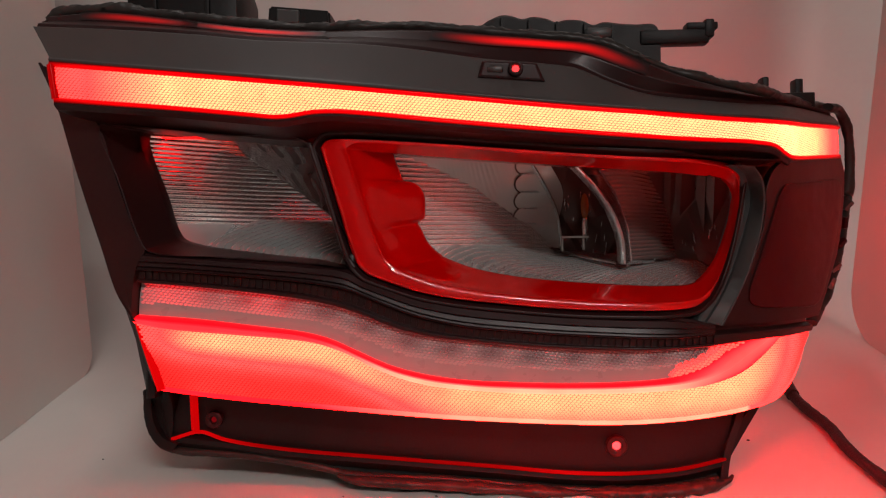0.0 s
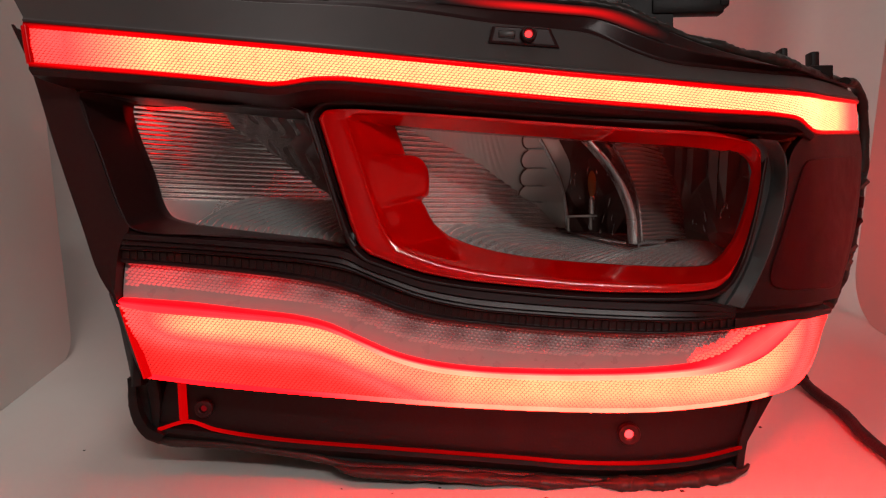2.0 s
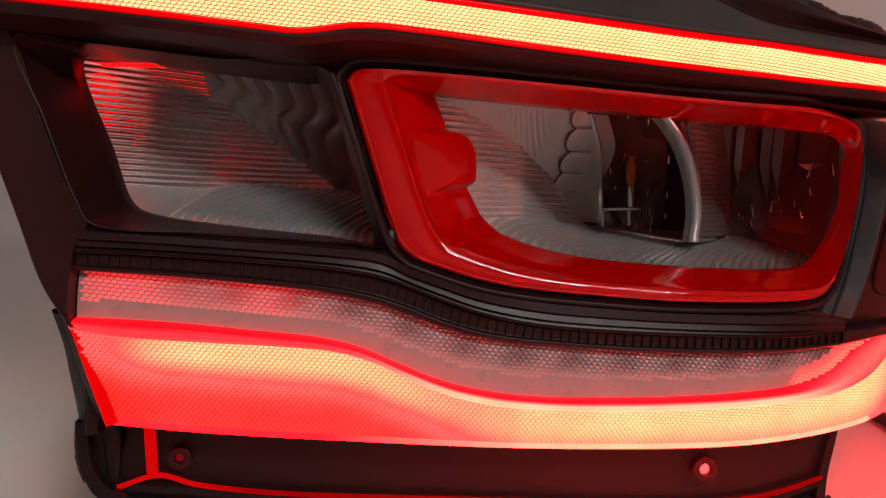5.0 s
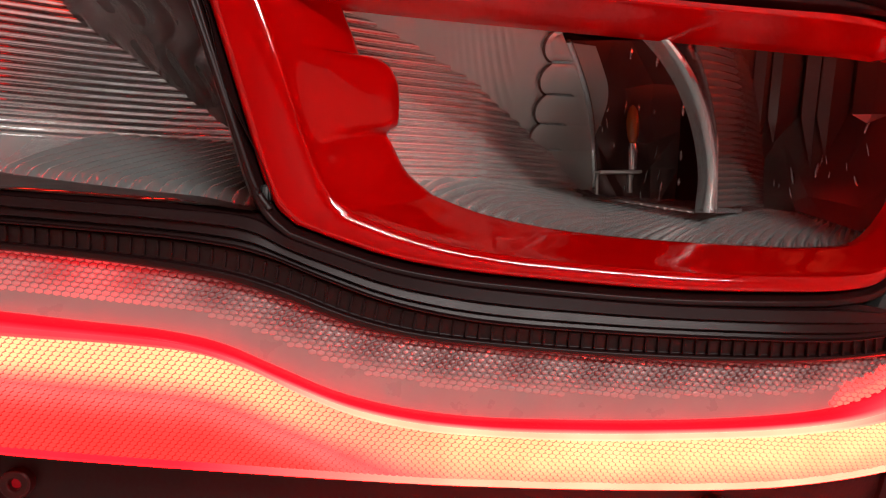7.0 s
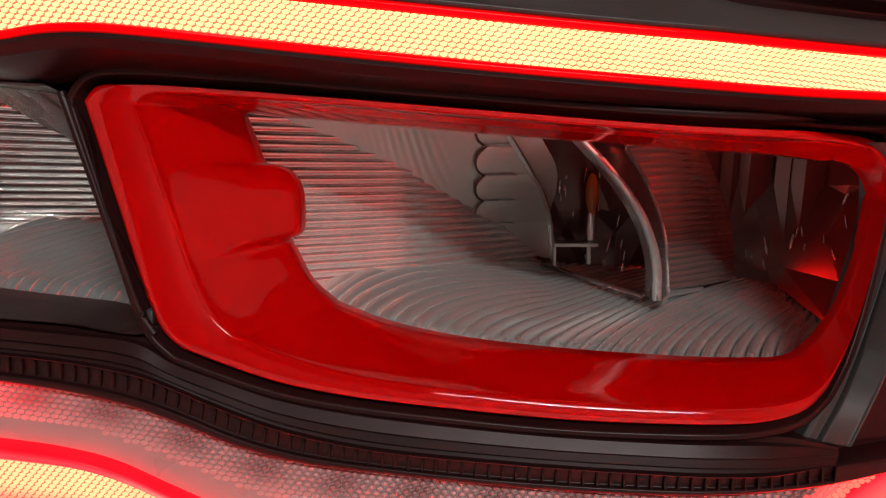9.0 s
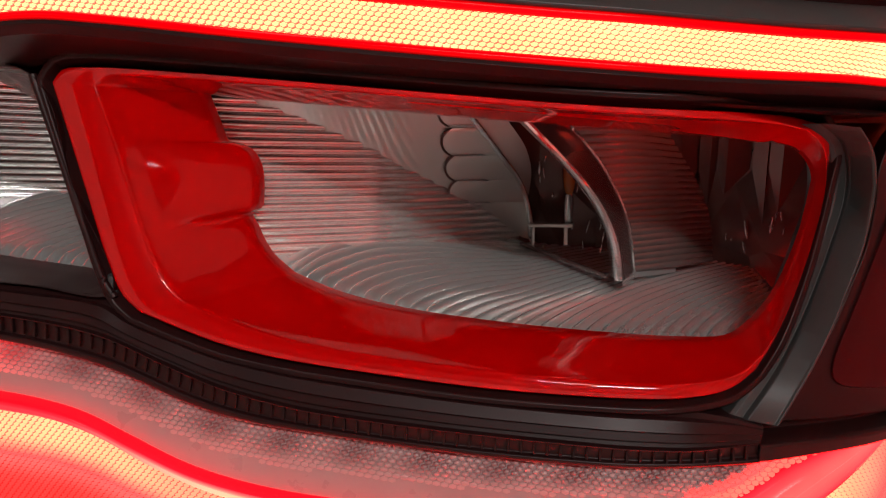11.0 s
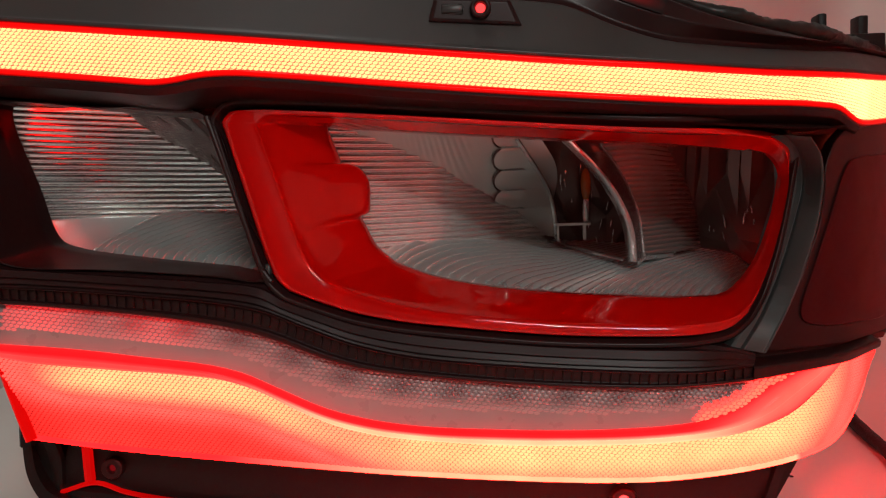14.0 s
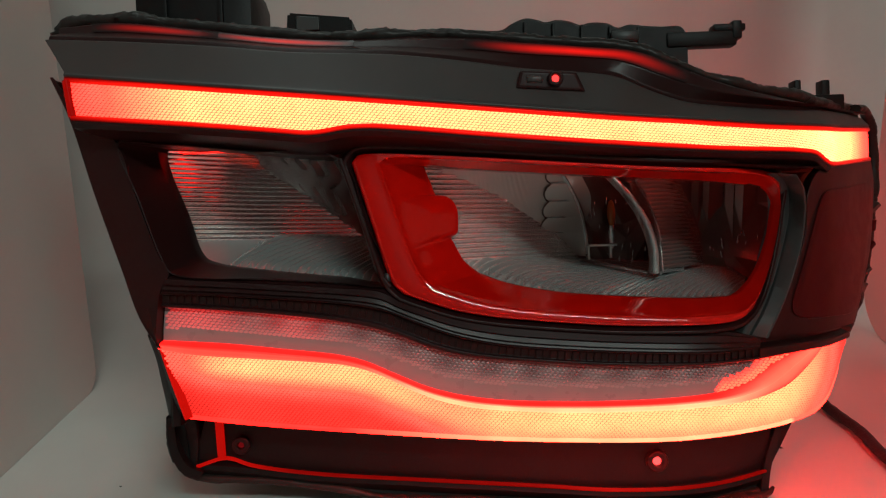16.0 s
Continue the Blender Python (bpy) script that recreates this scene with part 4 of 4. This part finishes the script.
# main chamber
def wall_back(x):
    """Depth of the fluted wall of the main chamber, flatter over its inner half."""
    u = min(1.0, max(0.0, (x + 0.036) / 0.126))
    return 0.036 + 0.126 * (0.70 * u + 0.603 * max(0.0, u - 0.5) ** 2 / (max(0.0, u - 0.5) + 0.08))


def wall_fn(u, v):
    z = -0.016 + 0.096 * v
    u *= 1.0 - 1.9 * max(0.0, z - 0.012)
    x = -0.036 + 0.126 * u
    return Vector((x, wall_back(x) - 0.0010 * flute(v * 29), z))


part("fluted_reflector", grid(44, 281, wall_fn), FLUTED, lamp, "aluminised reflector with fine level flutes", 70)


# upper reflector: ruled between its blade edge and the line along which it cuts the fluted wall; heights, places across and deep
BLADE = spline([(78, 61, 71), (71, 66, 78), (60, 74, 91), (50, 81, 105), (40, 87.6, 124), (30, 91.6, 137), (20, 93.5, 142), (8, 94.6, 147)], 80)
CUT = spline([(78, -34, 37), (73.4, -22, 46), (67, -5, 58), (57.7, 15, 72), (48, 33, 86), (37, 51, 107), (28.5, 66, 126), (17, 80, 144), (8, 89, 157)], 80)


def ruled(z, s):
    """A point of the upper reflector at a height in millimetres, s from the cut (0) to the blade (1)."""
    a, b = (np.array([np.interp(-z, -q[:, 0], q[:, 1]), np.interp(-z, -q[:, 0], q[:, 2])]) for q in (CUT, BLADE))
    x, y = a * (1 - s) + b * s
    return Vector((x, y, z)) / 1000


def roof_fn(u, v):
    """Upper reflector with ripples over its inner part."""
    p = ruled(78 - 70 * v, u)
    r = math.hypot((p.x - 0.075) * 900, (p.y - 0.02) * 420)
    return p + Vector((0, -0.0002, -0.0005)) * flute(r / 2.4) * (1 - smooth((p.x - 0.036) / 0.012))


part("upper_reflector", grid(230, 130, roof_fn), SOFT, lamp, "rippled upper reflector ending in rounded scallops", 70)


out = Vector((0, -0.67, -0.74))
for mid_z in (68.4, 56.0, 44.4, 33.2):
    bm = bmesh.new()
    rings = []
    for j in range(21):
        a = -1 + 2 * j / 20
        z = mid_z + 5.9 * a
        bow = 57 + 6.5 * (1 - math.sqrt(max(0.0, 1 - (0.97 * a) ** 2)))
        x0, x1 = np.interp(-z, -CUT[:, 0], CUT[:, 1]), np.interp(-z, -BLADE[:, 0], BLADE[:, 1])
        rise = 0.0004 + 0.0012 * (1 - a * a) ** 0.5
        rings.append([ruled(z, min(0.995, (bow + dx - x0) / (x1 - x0))) + out * (rise * h) for dx, h in ((0.0, 0.0), (0.15, 0.9), (0.6, 1.0), (6, 0.8), (14, 0.5), (24, 0.3), (45, 0.2))])
    loft(bm, rings)
    scallop = part("scallop", bm, SOFT, lamp, "rounded shallow scallop of the reflector", 40)
    # dark tube paints in the dark reflection along the scallop's step
    bm = bmesh.new()
    tube(bm, [r[1] + Vector((-0.0005, -0.0002, 0)) for r in rings], [0.0002] + [0.0006] * 19 + [0.0002], 6)
    part("scallop_edge", bm, FACET, scallop, "dark outline painting in the step's dark reflection", 70)
    # bright strip paints in the light line where scallops meet
    bm = bmesh.new()
    loft(bm, [[a + out * 0.0004 for a in r[2:5]] for r in (rings[0], rings[2])])
    part("bright_edge", bm, CHROME, scallop, "bright strip painting in the light line between scallops", 70)


def back_of(x):
    """Depth at which the shelf of the main chamber meets the wall behind it."""
    return wall_back(x) + 0.005


def shelf_fn(u, v):
    k = (-0.14 + 0.345 * u) / 0.0060
    x = min(0.205, max(-0.034, 0.0060 * k + 0.105 * v**1.45))
    w = min(1.0, 0.118 * v / (back_of(x) - 0.0362))
    d = 0.0362 + 0.118 * v + sweep(x) * (1 - 0.5 * v)
    front = -0.0240 + 0.0235 * max(0.0, 1 - max(0.0, x + 0.002) / 0.115) ** 1.5
    z = front * (1 - w) + (0.0112 - 0.045 * max(0.0, x) - 0.03 * max(0.0, x - 0.03)) * w
    return Vector((x, d, z + 0.0050 * ridge(k) * (1 - 0.45 * v) * (0.3 + 0.7 * smooth(v / 0.06)) * smooth((x + 0.006) / 0.02)))


part("ribbed_shelf", grid(882, 60, shelf_fn), SHELF, lamp, "metallised shelf with curved ribs", 70)

# blade, bulb shield and arched divider
bm = bmesh.new()
edge = [ruled(70 - 62 * i / 29, 1.0) for i in range(30)] + [Vector((0.0965, 0.149, 0.006))]
tube(bm, [p + Vector((0.0008, -0.0016, 0)) for p in edge], 0.0012, 8, 0.0, 1.3)
part("reflector_blade", bm, CHROME, lamp, "thin chrome blade", 70)
bm = bmesh.new()
loft(bm, [[p + Vector((k * 0.015 * smooth((p.z - 0.022) / 0.036), 0.0004 + 0.008 * k, 0.0)) for p in edge] for k in (0.02, 0.35, 0.7, 1.0)])
part("blade_face", bm, SOFT, lamp, "tapering mirror face beside the blade", 70)
# dark sheet added to darken the gap where flutes would show past the blade
bm = bmesh.new()
loft(bm, [[p + Vector((0.0006 + 0.006 * k, 0.001 + 0.05 * k, 0.002 * k)) for p in edge] for k in (0.0, 0.3, 0.6, 1.0)])
part("reflector_flank", bm, DARK_CHROME, lamp, "dark sheet added behind the chrome blade to hide the flutes", 70)
bm = bmesh.new()
box(bm, (0.0945, 0.128, 0.0155), (0.1155, 0.146, 0.0172), 0.0005)
box(bm, (0.0955, 0.142, -0.002), (0.0970, 0.146, 0.0153), 0.0004)
box(bm, (0.1115, 0.138, 0.006), (0.1135, 0.142, 0.0153), 0.0004)
part("bulb_shield", bm, SOFT, lamp, "small folded chrome bulb shield")
# low lumps added in place of two light-brown patches beside the blade
for x, z, r in ((0.0790, 0.0655, 0.0052), (0.0845, 0.0545, 0.0048)):
    bm = bmesh.new()
    loft(bm, [[Vector((x + q * r * math.cos(a), 0.120 + h * r, z + 1.15 * q * r * math.sin(a))) for a in (2 * math.pi * i / 20 for i in range(20))] for q, h in ((0.05, -0.4), (0.6, -0.36), (0.9, -0.24), (1.0, 0.0), (1.0, 2.0))], True)
    part("bulb_cap", bm, SOFT, lamp, "low round lump standing in for a light-brown patch", 70)
# arched wall and the dome of flutes behind it: heights, then places across and deep at those heights
ARCH_N = spline([(-5, 134, 87), (0, 133.2, 84), (10, 131.6, 77), (20, 128.2, 69.5), (30, 122.8, 60.5), (40, 115.4, 49.5), (50, 106, 38.5), (58, 98, 33), (68, 88, 31)], 60)
ARCH_S = spline([(-2, 142.4, 102), (0, 142, 101), (10, 140.4, 96.5), (20, 138, 90), (30, 134, 82), (40, 128.4, 72.5), (50, 121.2, 61), (62, 109.5, 44)], 60)
ARCH_F = spline([(-5, 185, 144), (0, 184.4, 143), (10, 182.8, 140.5), (20, 180.8, 136.5), (30, 176.4, 129), (40, 170, 118), (50, 161.5, 104), (60, 153.5, 93), (70, 145, 84)], 60)


def arch(curve, z, dx=0.0, dy=0.0):
    return Vector((np.interp(z, curve[:, 0], curve[:, 1]) + dx, np.interp(z, curve[:, 0], curve[:, 2]) + dy, z)) / 1000


heights = np.linspace(-4, 65, 50)
bm = bmesh.new()
loft(bm, [[arch(ARCH_N, z, dx, dy) for z in heights] for dx, dy in ((-2.0, 14.0), (-1.6, 4.0), (-1.3, 1.0), (-0.6, -0.5), (0.6, -0.7), (1.7, 0.0), (2.2, 1.4))])
part("arched_divider", bm, CHROME, lamp, "thin arched chrome divider", 30)
bm = bmesh.new()
loft(bm, [[arch(ARCH_N, z, 2.2, 1.4).lerp(arch(ARCH_S, min(z * 1.02, 62)), k) for z in heights] for k in (0.0, 0.3, 0.6, 0.85, 1.0)])
part("divider_face", bm, DARK_CHROME, lamp, "dark smooth flank of the arched divider", 30)
bm = bmesh.new()
tube(bm, [arch(ARCH_S, z) for z in np.linspace(-2, 60, 70)], [0.0007 + 0.0003 * (i % 2) for i in range(70)], 6)
part("toothed_edge", bm, CHROME, lamp, "fine toothed chrome edge of the flutes", 30)


bm = bmesh.new()
foot = [arch(ARCH_N, -3.5, 2.0, 0.5), arch(ARCH_S, -1.5), arch(ARCH_S, -1.5).lerp(arch(ARCH_F, -1.5), 0.5)]
loft(bm, [[p + Vector((0, -0.0012, dz)) for p in foot] for dz in (-0.003, -0.0005)] + [[p + Vector((0.0, 0.004, 0)) for p in foot]])
part("divider_foot", bm, SHELF, lamp, "pale foot of the arched divider", 30)


def right_fn(u, v):
    z = -2 + 68 * v
    return arch(ARCH_S, z).lerp(arch(ARCH_F, z), u) + Vector((0.4, -1, 0.2)).normalized() * (0.0010 * flute(v * 24) + 0.004 * math.sin(math.pi * u))


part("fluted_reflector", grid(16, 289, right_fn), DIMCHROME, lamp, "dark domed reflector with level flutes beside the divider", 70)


def facet_wall(name, x0, x1, d0, nx, nz, seed, label, slope=0.0, relief=0.002):
    """A dark reflector of broken mirror planes, each facet a part of two triangles."""
    rnd = random.Random(seed)
    dx, dz = (x1 - x0) / nx, 0.112 / nz
    pts = {}
    for i in range(nx + 1):
        for j in range(nz + 1):
            x = x0 + dx * (i + rnd.uniform(-0.32, 0.32) * (0 < i < nx))
            z = -0.028 + dz * (j + rnd.uniform(-0.35, 0.35) * (0 < j < nz))
            pts[i, j] = Vector((x, d0 - slope * (x - x0) - 0.14 * max(0.0, z) + rnd.uniform(-relief, relief), z))
    for i in range(nx):
        for j in range(nz):
            bm = bmesh.new()
            a, b, c, d = (bm.verts.new(pts[k]) for k in ((i, j), (i + 1, j), (i + 1, j + 1), (i, j + 1)))
            for f in (((a, b, c), (a, c, d)) if rnd.random() < 0.5 else ((a, b, d), (b, c, d))):
                bm.faces.new(f)
            facet = part(name, bm, FACET, lamp, label, 5)
            # some facets get a chrome chip in place of a glint
            if rnd.random() < 0.65:
                base, top = pts[i + 1, j], pts[i + 1, j + 1]
                k = rnd.uniform(0.2, 0.6)
                bm = bmesh.new()
                tube(bm, [base.lerp(top, k + s) + Vector((0, -0.0035, 0)) for s in (0.0, 0.10, 0.24)], [0.0004, 0.0010, 0.0004], 6)
                part("bright_edge", bm, CHROME, facet, "chrome chip standing in for a glint on the facet's edge", 70)


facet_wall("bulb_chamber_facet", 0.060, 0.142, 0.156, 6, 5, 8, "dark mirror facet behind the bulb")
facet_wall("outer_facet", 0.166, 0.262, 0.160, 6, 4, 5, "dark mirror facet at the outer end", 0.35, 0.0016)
# chrome slivers added in place of glints on both facet walls
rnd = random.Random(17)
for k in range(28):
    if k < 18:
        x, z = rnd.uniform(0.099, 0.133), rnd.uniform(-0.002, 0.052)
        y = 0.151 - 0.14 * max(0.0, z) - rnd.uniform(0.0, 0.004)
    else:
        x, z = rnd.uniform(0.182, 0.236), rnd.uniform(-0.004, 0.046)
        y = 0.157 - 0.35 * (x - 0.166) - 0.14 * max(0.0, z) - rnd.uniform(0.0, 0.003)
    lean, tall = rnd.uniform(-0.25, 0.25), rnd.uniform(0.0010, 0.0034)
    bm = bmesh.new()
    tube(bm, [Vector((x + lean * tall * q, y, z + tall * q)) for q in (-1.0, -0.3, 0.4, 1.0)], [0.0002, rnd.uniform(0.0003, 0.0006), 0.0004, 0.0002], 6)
    part("chrome_sliver", bm, CHROME, lamp, "tiny chrome sliver standing in for a glint", 70)
# brown points hanging in a row over the outer facets
rnd = random.Random(3)
edges = [0.158, 0.176, 0.184, 0.199, 0.206, 0.221, 0.240]
for a, b in zip(edges, edges[1:]):
    y, tip = 0.146 - 0.35 * max(0.0, a - 0.168), rnd.uniform(0.018, 0.040)
    mid = 0.5 * (a + b) + rnd.uniform(-0.004, 0.004)
    bm = bmesh.new()
    loft(bm, [[Vector((a, y - 0.010, 0.084)), Vector((mid, y - 0.0125, 0.084)), Vector((b, y - 0.012, 0.084))], [Vector((a, y - 0.002, 0.044)), Vector((mid, y - 0.004, 0.044)), Vector((b, y - 0.003, 0.044))], [Vector((mid - 0.0004, y, tip)), Vector((mid, y - 0.0004, tip)), Vector((mid + 0.0004, y, tip))]])
    part("pointed_facet", bm, DARK_CHROME, lamp, "brown pointed mirror facet", 15)
bm = bmesh.new()
tube(bm, [Vector((0.1138, 0.139, z)) for z in (0.0310, 0.0318, 0.0345, 0.038, 0.0425, 0.0465, 0.0495, 0.0505)], [0.0006, 0.0018, 0.0026, 0.0031, 0.0033, 0.0027, 0.0016, 0.0005], 14)
bulb = part("bulb", bm, AMBER, lamp, "small amber glass bulb", 70)
bm = bmesh.new()
tube(bm, [Vector((0.1138, 0.139, z)) for z in (0.0175, 0.022, 0.027, 0.0312)], [0.0022, 0.0026, 0.0026, 0.0019], 14)
part("bulb_base", bm, CHROME, bulb, "bright metal bulb base", 40)
bm = bmesh.new()
tube(bm, [Vector((0.150 + 0.0105 * k * 0.5, 0.124 + 0.006 * math.sin(k * 1.3), -0.004 - 0.0012 * k)) for k in range(11)], 0.0011, 6, 0.6)
part("chrome_trim", bm, CHROME, lamp, "thin bent chrome wire at the shelf's rear edge")
bm = bmesh.new()
tube(bm, [Vector((0.090 + 0.004 * k, 0.146 - 0.005 * k, 0.0055 - 0.0009 * k)) for k in range(11)], 0.0010, 6, 0.5)
part("chrome_trim", bm, DARK_CHROME, lamp, "thin dark bent wire at the shelf's rear edge")
bm = bmesh.new()
box(bm, (0.163, 0.130, -0.003), (0.167, 0.134, 0.001), 0.0005)
part("chrome_tab", bm, CHROME, lamp)


# small chamber
def small_fn(u, v):
    x = -0.208 + 0.150 * u
    d = 0.040 + 0.070 * math.sin(math.pi * 0.5 * min(1, u * 1.05)) ** 1.1
    z = 0.006 + 0.090 * v - 0.004 * u
    return Vector((x, d - 0.00065 * flute(v * 29), z))


part("fluted_reflector", grid(50, 249, small_fn), CHROME, lamp, "aluminised reflector with fine level flutes", 70)


def small_roof(u, v):
    """Dark rippled surface that hangs over the inner half of the small chamber."""
    x = -0.140 + 0.105 * u
    d = 0.040 + 0.075 * v
    z = 0.0905 - 0.012 * u - (0.020 + 0.060 * u) * v**1.2
    return Vector((x, d, z - 0.0012 * flute(u * 9 + 1.1 * v + 0.25 * math.sin(v * 14))))


part("upper_reflector", grid(180, 60, small_roof), DARK_CHROME, lamp, "dark rippled reflector", 70)


def small_shelf(u, v):
    k = (-0.25 + 0.215 * u) / 0.0054
    x = min(-0.035, max(-0.20, 0.0054 * k + 0.045 * v**1.2))
    w = min(1.0, max(0.0, (x + 0.208) / 0.150))
    w = min(1.0, 0.076 * v / (0.006 + 0.070 * math.sin(math.pi * 0.5 * min(1, w * 1.05)) ** 1.1))
    d = 0.0372 + 0.076 * v
    z = (0.0150 - 0.115 * (x + 0.20)) * (1 - w) + (0.0330 - 0.042 * (x + 0.175)) * w
    return Vector((x, d, z + 0.0056 * ridge(k) * (1 - 0.5 * v) * (0.3 + 0.7 * smooth(v / 0.08)) * smooth((x - 0.030 * v + 0.160) / 0.008)))


part("ribbed_shelf", grid(620, 44, small_shelf), SHELF, lamp, "metallised shelf with curved ribs", 70)
bm = bmesh.new()
loft(bm, [[Vector((x, d, z)) for d, z in ((0.034, -0.005), (0.12, 0.0), (0.135, 0.05), (0.12, 0.095), (0.034, 0.098))] for x in (-0.060, -0.040)])
part("chamber_wall", bm, DARK_CHROME, lamp, "dark wall between the chambers")

# unseen red strips added behind the brow and outer end to redden chamber reflections
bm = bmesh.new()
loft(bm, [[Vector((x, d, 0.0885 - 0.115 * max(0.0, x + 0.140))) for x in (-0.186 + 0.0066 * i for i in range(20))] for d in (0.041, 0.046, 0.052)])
glow = part("lit_seam", bm, RIM, lamp, "unseen red strip added for bar light leaking behind the brow")
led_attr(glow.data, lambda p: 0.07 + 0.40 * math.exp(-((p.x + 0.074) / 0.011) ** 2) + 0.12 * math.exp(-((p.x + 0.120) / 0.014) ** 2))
# emissive strip added to give the fluted wall something red to mirror
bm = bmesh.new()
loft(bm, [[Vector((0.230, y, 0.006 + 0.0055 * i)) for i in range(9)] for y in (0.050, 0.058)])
glow = part("lit_seam", bm, RIM, lamp, "unseen red strip added at the outer end to redden reflections")
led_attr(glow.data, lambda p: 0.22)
# unseen plate added to block the strip's light from dome and outer facets
bm = bmesh.new()
box(bm, (0.2105, 0.0600, -0.015), (0.2380, 0.0612, 0.062), 0.0004)
part("baffle", bm, BLACK, lamp, "unseen black plate added to keep the strip's glow off the facets")
# ---- rear brackets above the housing ----
bm = bmesh.new()
box(bm, (-0.2295, 0.085, 0.140), (-0.143, 0.150, 0.214), 0.012)
bracket = part("rear_bracket", bm, HOUSE, lamp, "black rear mounting bracket")
for x in (-0.205, -0.166):
    bm = bmesh.new()
    box(bm, (x - 0.002, 0.0815, 0.150), (x + 0.002, 0.0860, 0.210), 0.001)
    part("stiffener", bm, HOUSE, bracket)
bm = bmesh.new()
loft(bm, [[Vector((x, y, z)) for x, z in ((-0.1195, 0.140), (-0.116, 0.1835), (-0.0727, 0.1788), (-0.0705, 0.140))] for y in (0.066, 0.110)], True, True)
bmesh.ops.bevel(bm, geom=bm.edges[:], offset=0.0015, segments=2, affect="EDGES")
sock = part("rear_socket", bm, HOUSE, lamp, "black plastic socket block")
bm = bmesh.new()
loft(bm, [[Vector((x, y, z)) for x, z in ((-0.110, 0.170), (-0.110, 0.1805), (-0.094, 0.179), (-0.094, 0.170))] for y in (0.0635, 0.068)], True, True)
part("socket_frame", bm, STRUTM, sock, "dull grey socket mouth")
bm = bmesh.new()
prof = [(-14, 178), (5, 181), (33, 180), (40, 184), (51, 188), (60, 186.5), (66, 184.5), (74, 186), (84, 184.5), (92, 181.5), (99, 183), (112, 182), (120, 178.5), (128, 180.5), (140, 179), (152, 178), (168, 176.5), (170, 146)]
q = spline(prof, 110)
loft(bm, [[Vector((x / 1000, 0.120 + dy, z / 1000 + dz)) for x, z in q] for dy, dz in ((0.0, -0.05), (0.0, -0.002), (0.003, 0.0), (0.05, 0.0), (0.05, -0.05))])
cover = part("ribbed_cover", bm, HOUSE, lamp, "humped black rear cover")
for k in range(5):
    bm = bmesh.new()
    x = 0.050 + 0.021 * k
    box(bm, (x - 0.0009, 0.1165, 0.150), (x + 0.0009, 0.1205, 0.184 - 0.0018 * k), 0.0004)
    part("stiffener", bm, HOUSE, cover)
bm = bmesh.new()
box(bm, (0.155, 0.118, 0.1615), (0.207, 0.132, 0.1725), 0.002)
box(bm, (0.190, 0.118, 0.172), (0.2135, 0.132, 0.1775), 0.0015)
box(bm, (0.2035, 0.117, 0.166), (0.2105, 0.133, 0.1795), 0.0015)
part("cover_arm", bm, HOUSE, cover, "black arm at the end of the cover")
bm = bmesh.new()
box(bm, (0.113, 0.112, 0.166), (0.133, 0.119, 0.174), 0.0008)
part("label_tag", bm, STRUTM, cover, "small grey tag")
for x, z0, z1, w in ((215, 105, 120.5, 6), (237, 105, 128.5, 2.2), (282, 105, 137, 3.0), (262, 105, 122, 22)):
    bm = bmesh.new()
    c = P(x, (z0 + z1) / 2, 0.05)
    box(bm, c - Vector((w / 1000, 0.006, (z1 - z0) / 2000)), c + Vector((w / 1000, 0.006, (z1 - z0) / 2000)), 0.0012)
    part("locating_pin", bm, HOUSE, lamp, "black locating pin")

# ---- cable ----
bm = bmesh.new()
cab = [LAMP @ P(255, -95, 0.08), LAMP @ P(266, -108, 0.085), seat(0.271, 0.650, 0.026), seat(0.276, 0.605, 0.0085), seat(0.281, 0.555, 0.0073), seat(0.279, 0.515, 0.0073), seat(0.288, 0.450, 0.0073), seat(0.315, 0.36, 0.0073), seat(0.345, 0.25, 0.0073)]
n = 120
tube(bm, [Vector(p) for p in spline(cab, n)], [0.0042 + 0.0006 * noise.noise((i / 5, 2.0, 0.0)) for i in range(n)], 12, 0.10)
cable = thing("cable", bm, RUBBER, "black braided power cable lying on the white table", "cable")
bm = bmesh.new()
knots = [Vector(p) for p in spline(cab, 120)]
tube(bm, knots[26:33], 0.0056, 12, 0.1)
band_ob = new("tape_band", finish(bm, "tape_band", SEAL))
band_ob.parent = cable
tagged(band_ob, "band of black tape")

# ---- crumbs of sealant on the sheet ----
rnd = random.Random(21)
for k in range(16):
    bm = bmesh.new()
    x, y = rnd.uniform(-0.28, 0.34), rnd.uniform(0.40, 0.56)
    if -0.22 < x < 0.2:
        y = rnd.uniform(0.40, 0.47)
    r = rnd.uniform(0.0005, 0.0013)
    made = bmesh.ops.create_icosphere(bm, subdivisions=1, radius=r)["verts"]
    for v in made:
        v.co = Vector((v.co.x * rnd.uniform(0.8, 2.2), v.co.y * rnd.uniform(0.7, 1.3), v.co.z * 0.6)) + seat(x, y, 0.0012 + r * 0.45)
    thing("crumb", bm, SEAL, "tiny black crumb of sealant on the white sheet", "debris", group="crumbs on the sheet")
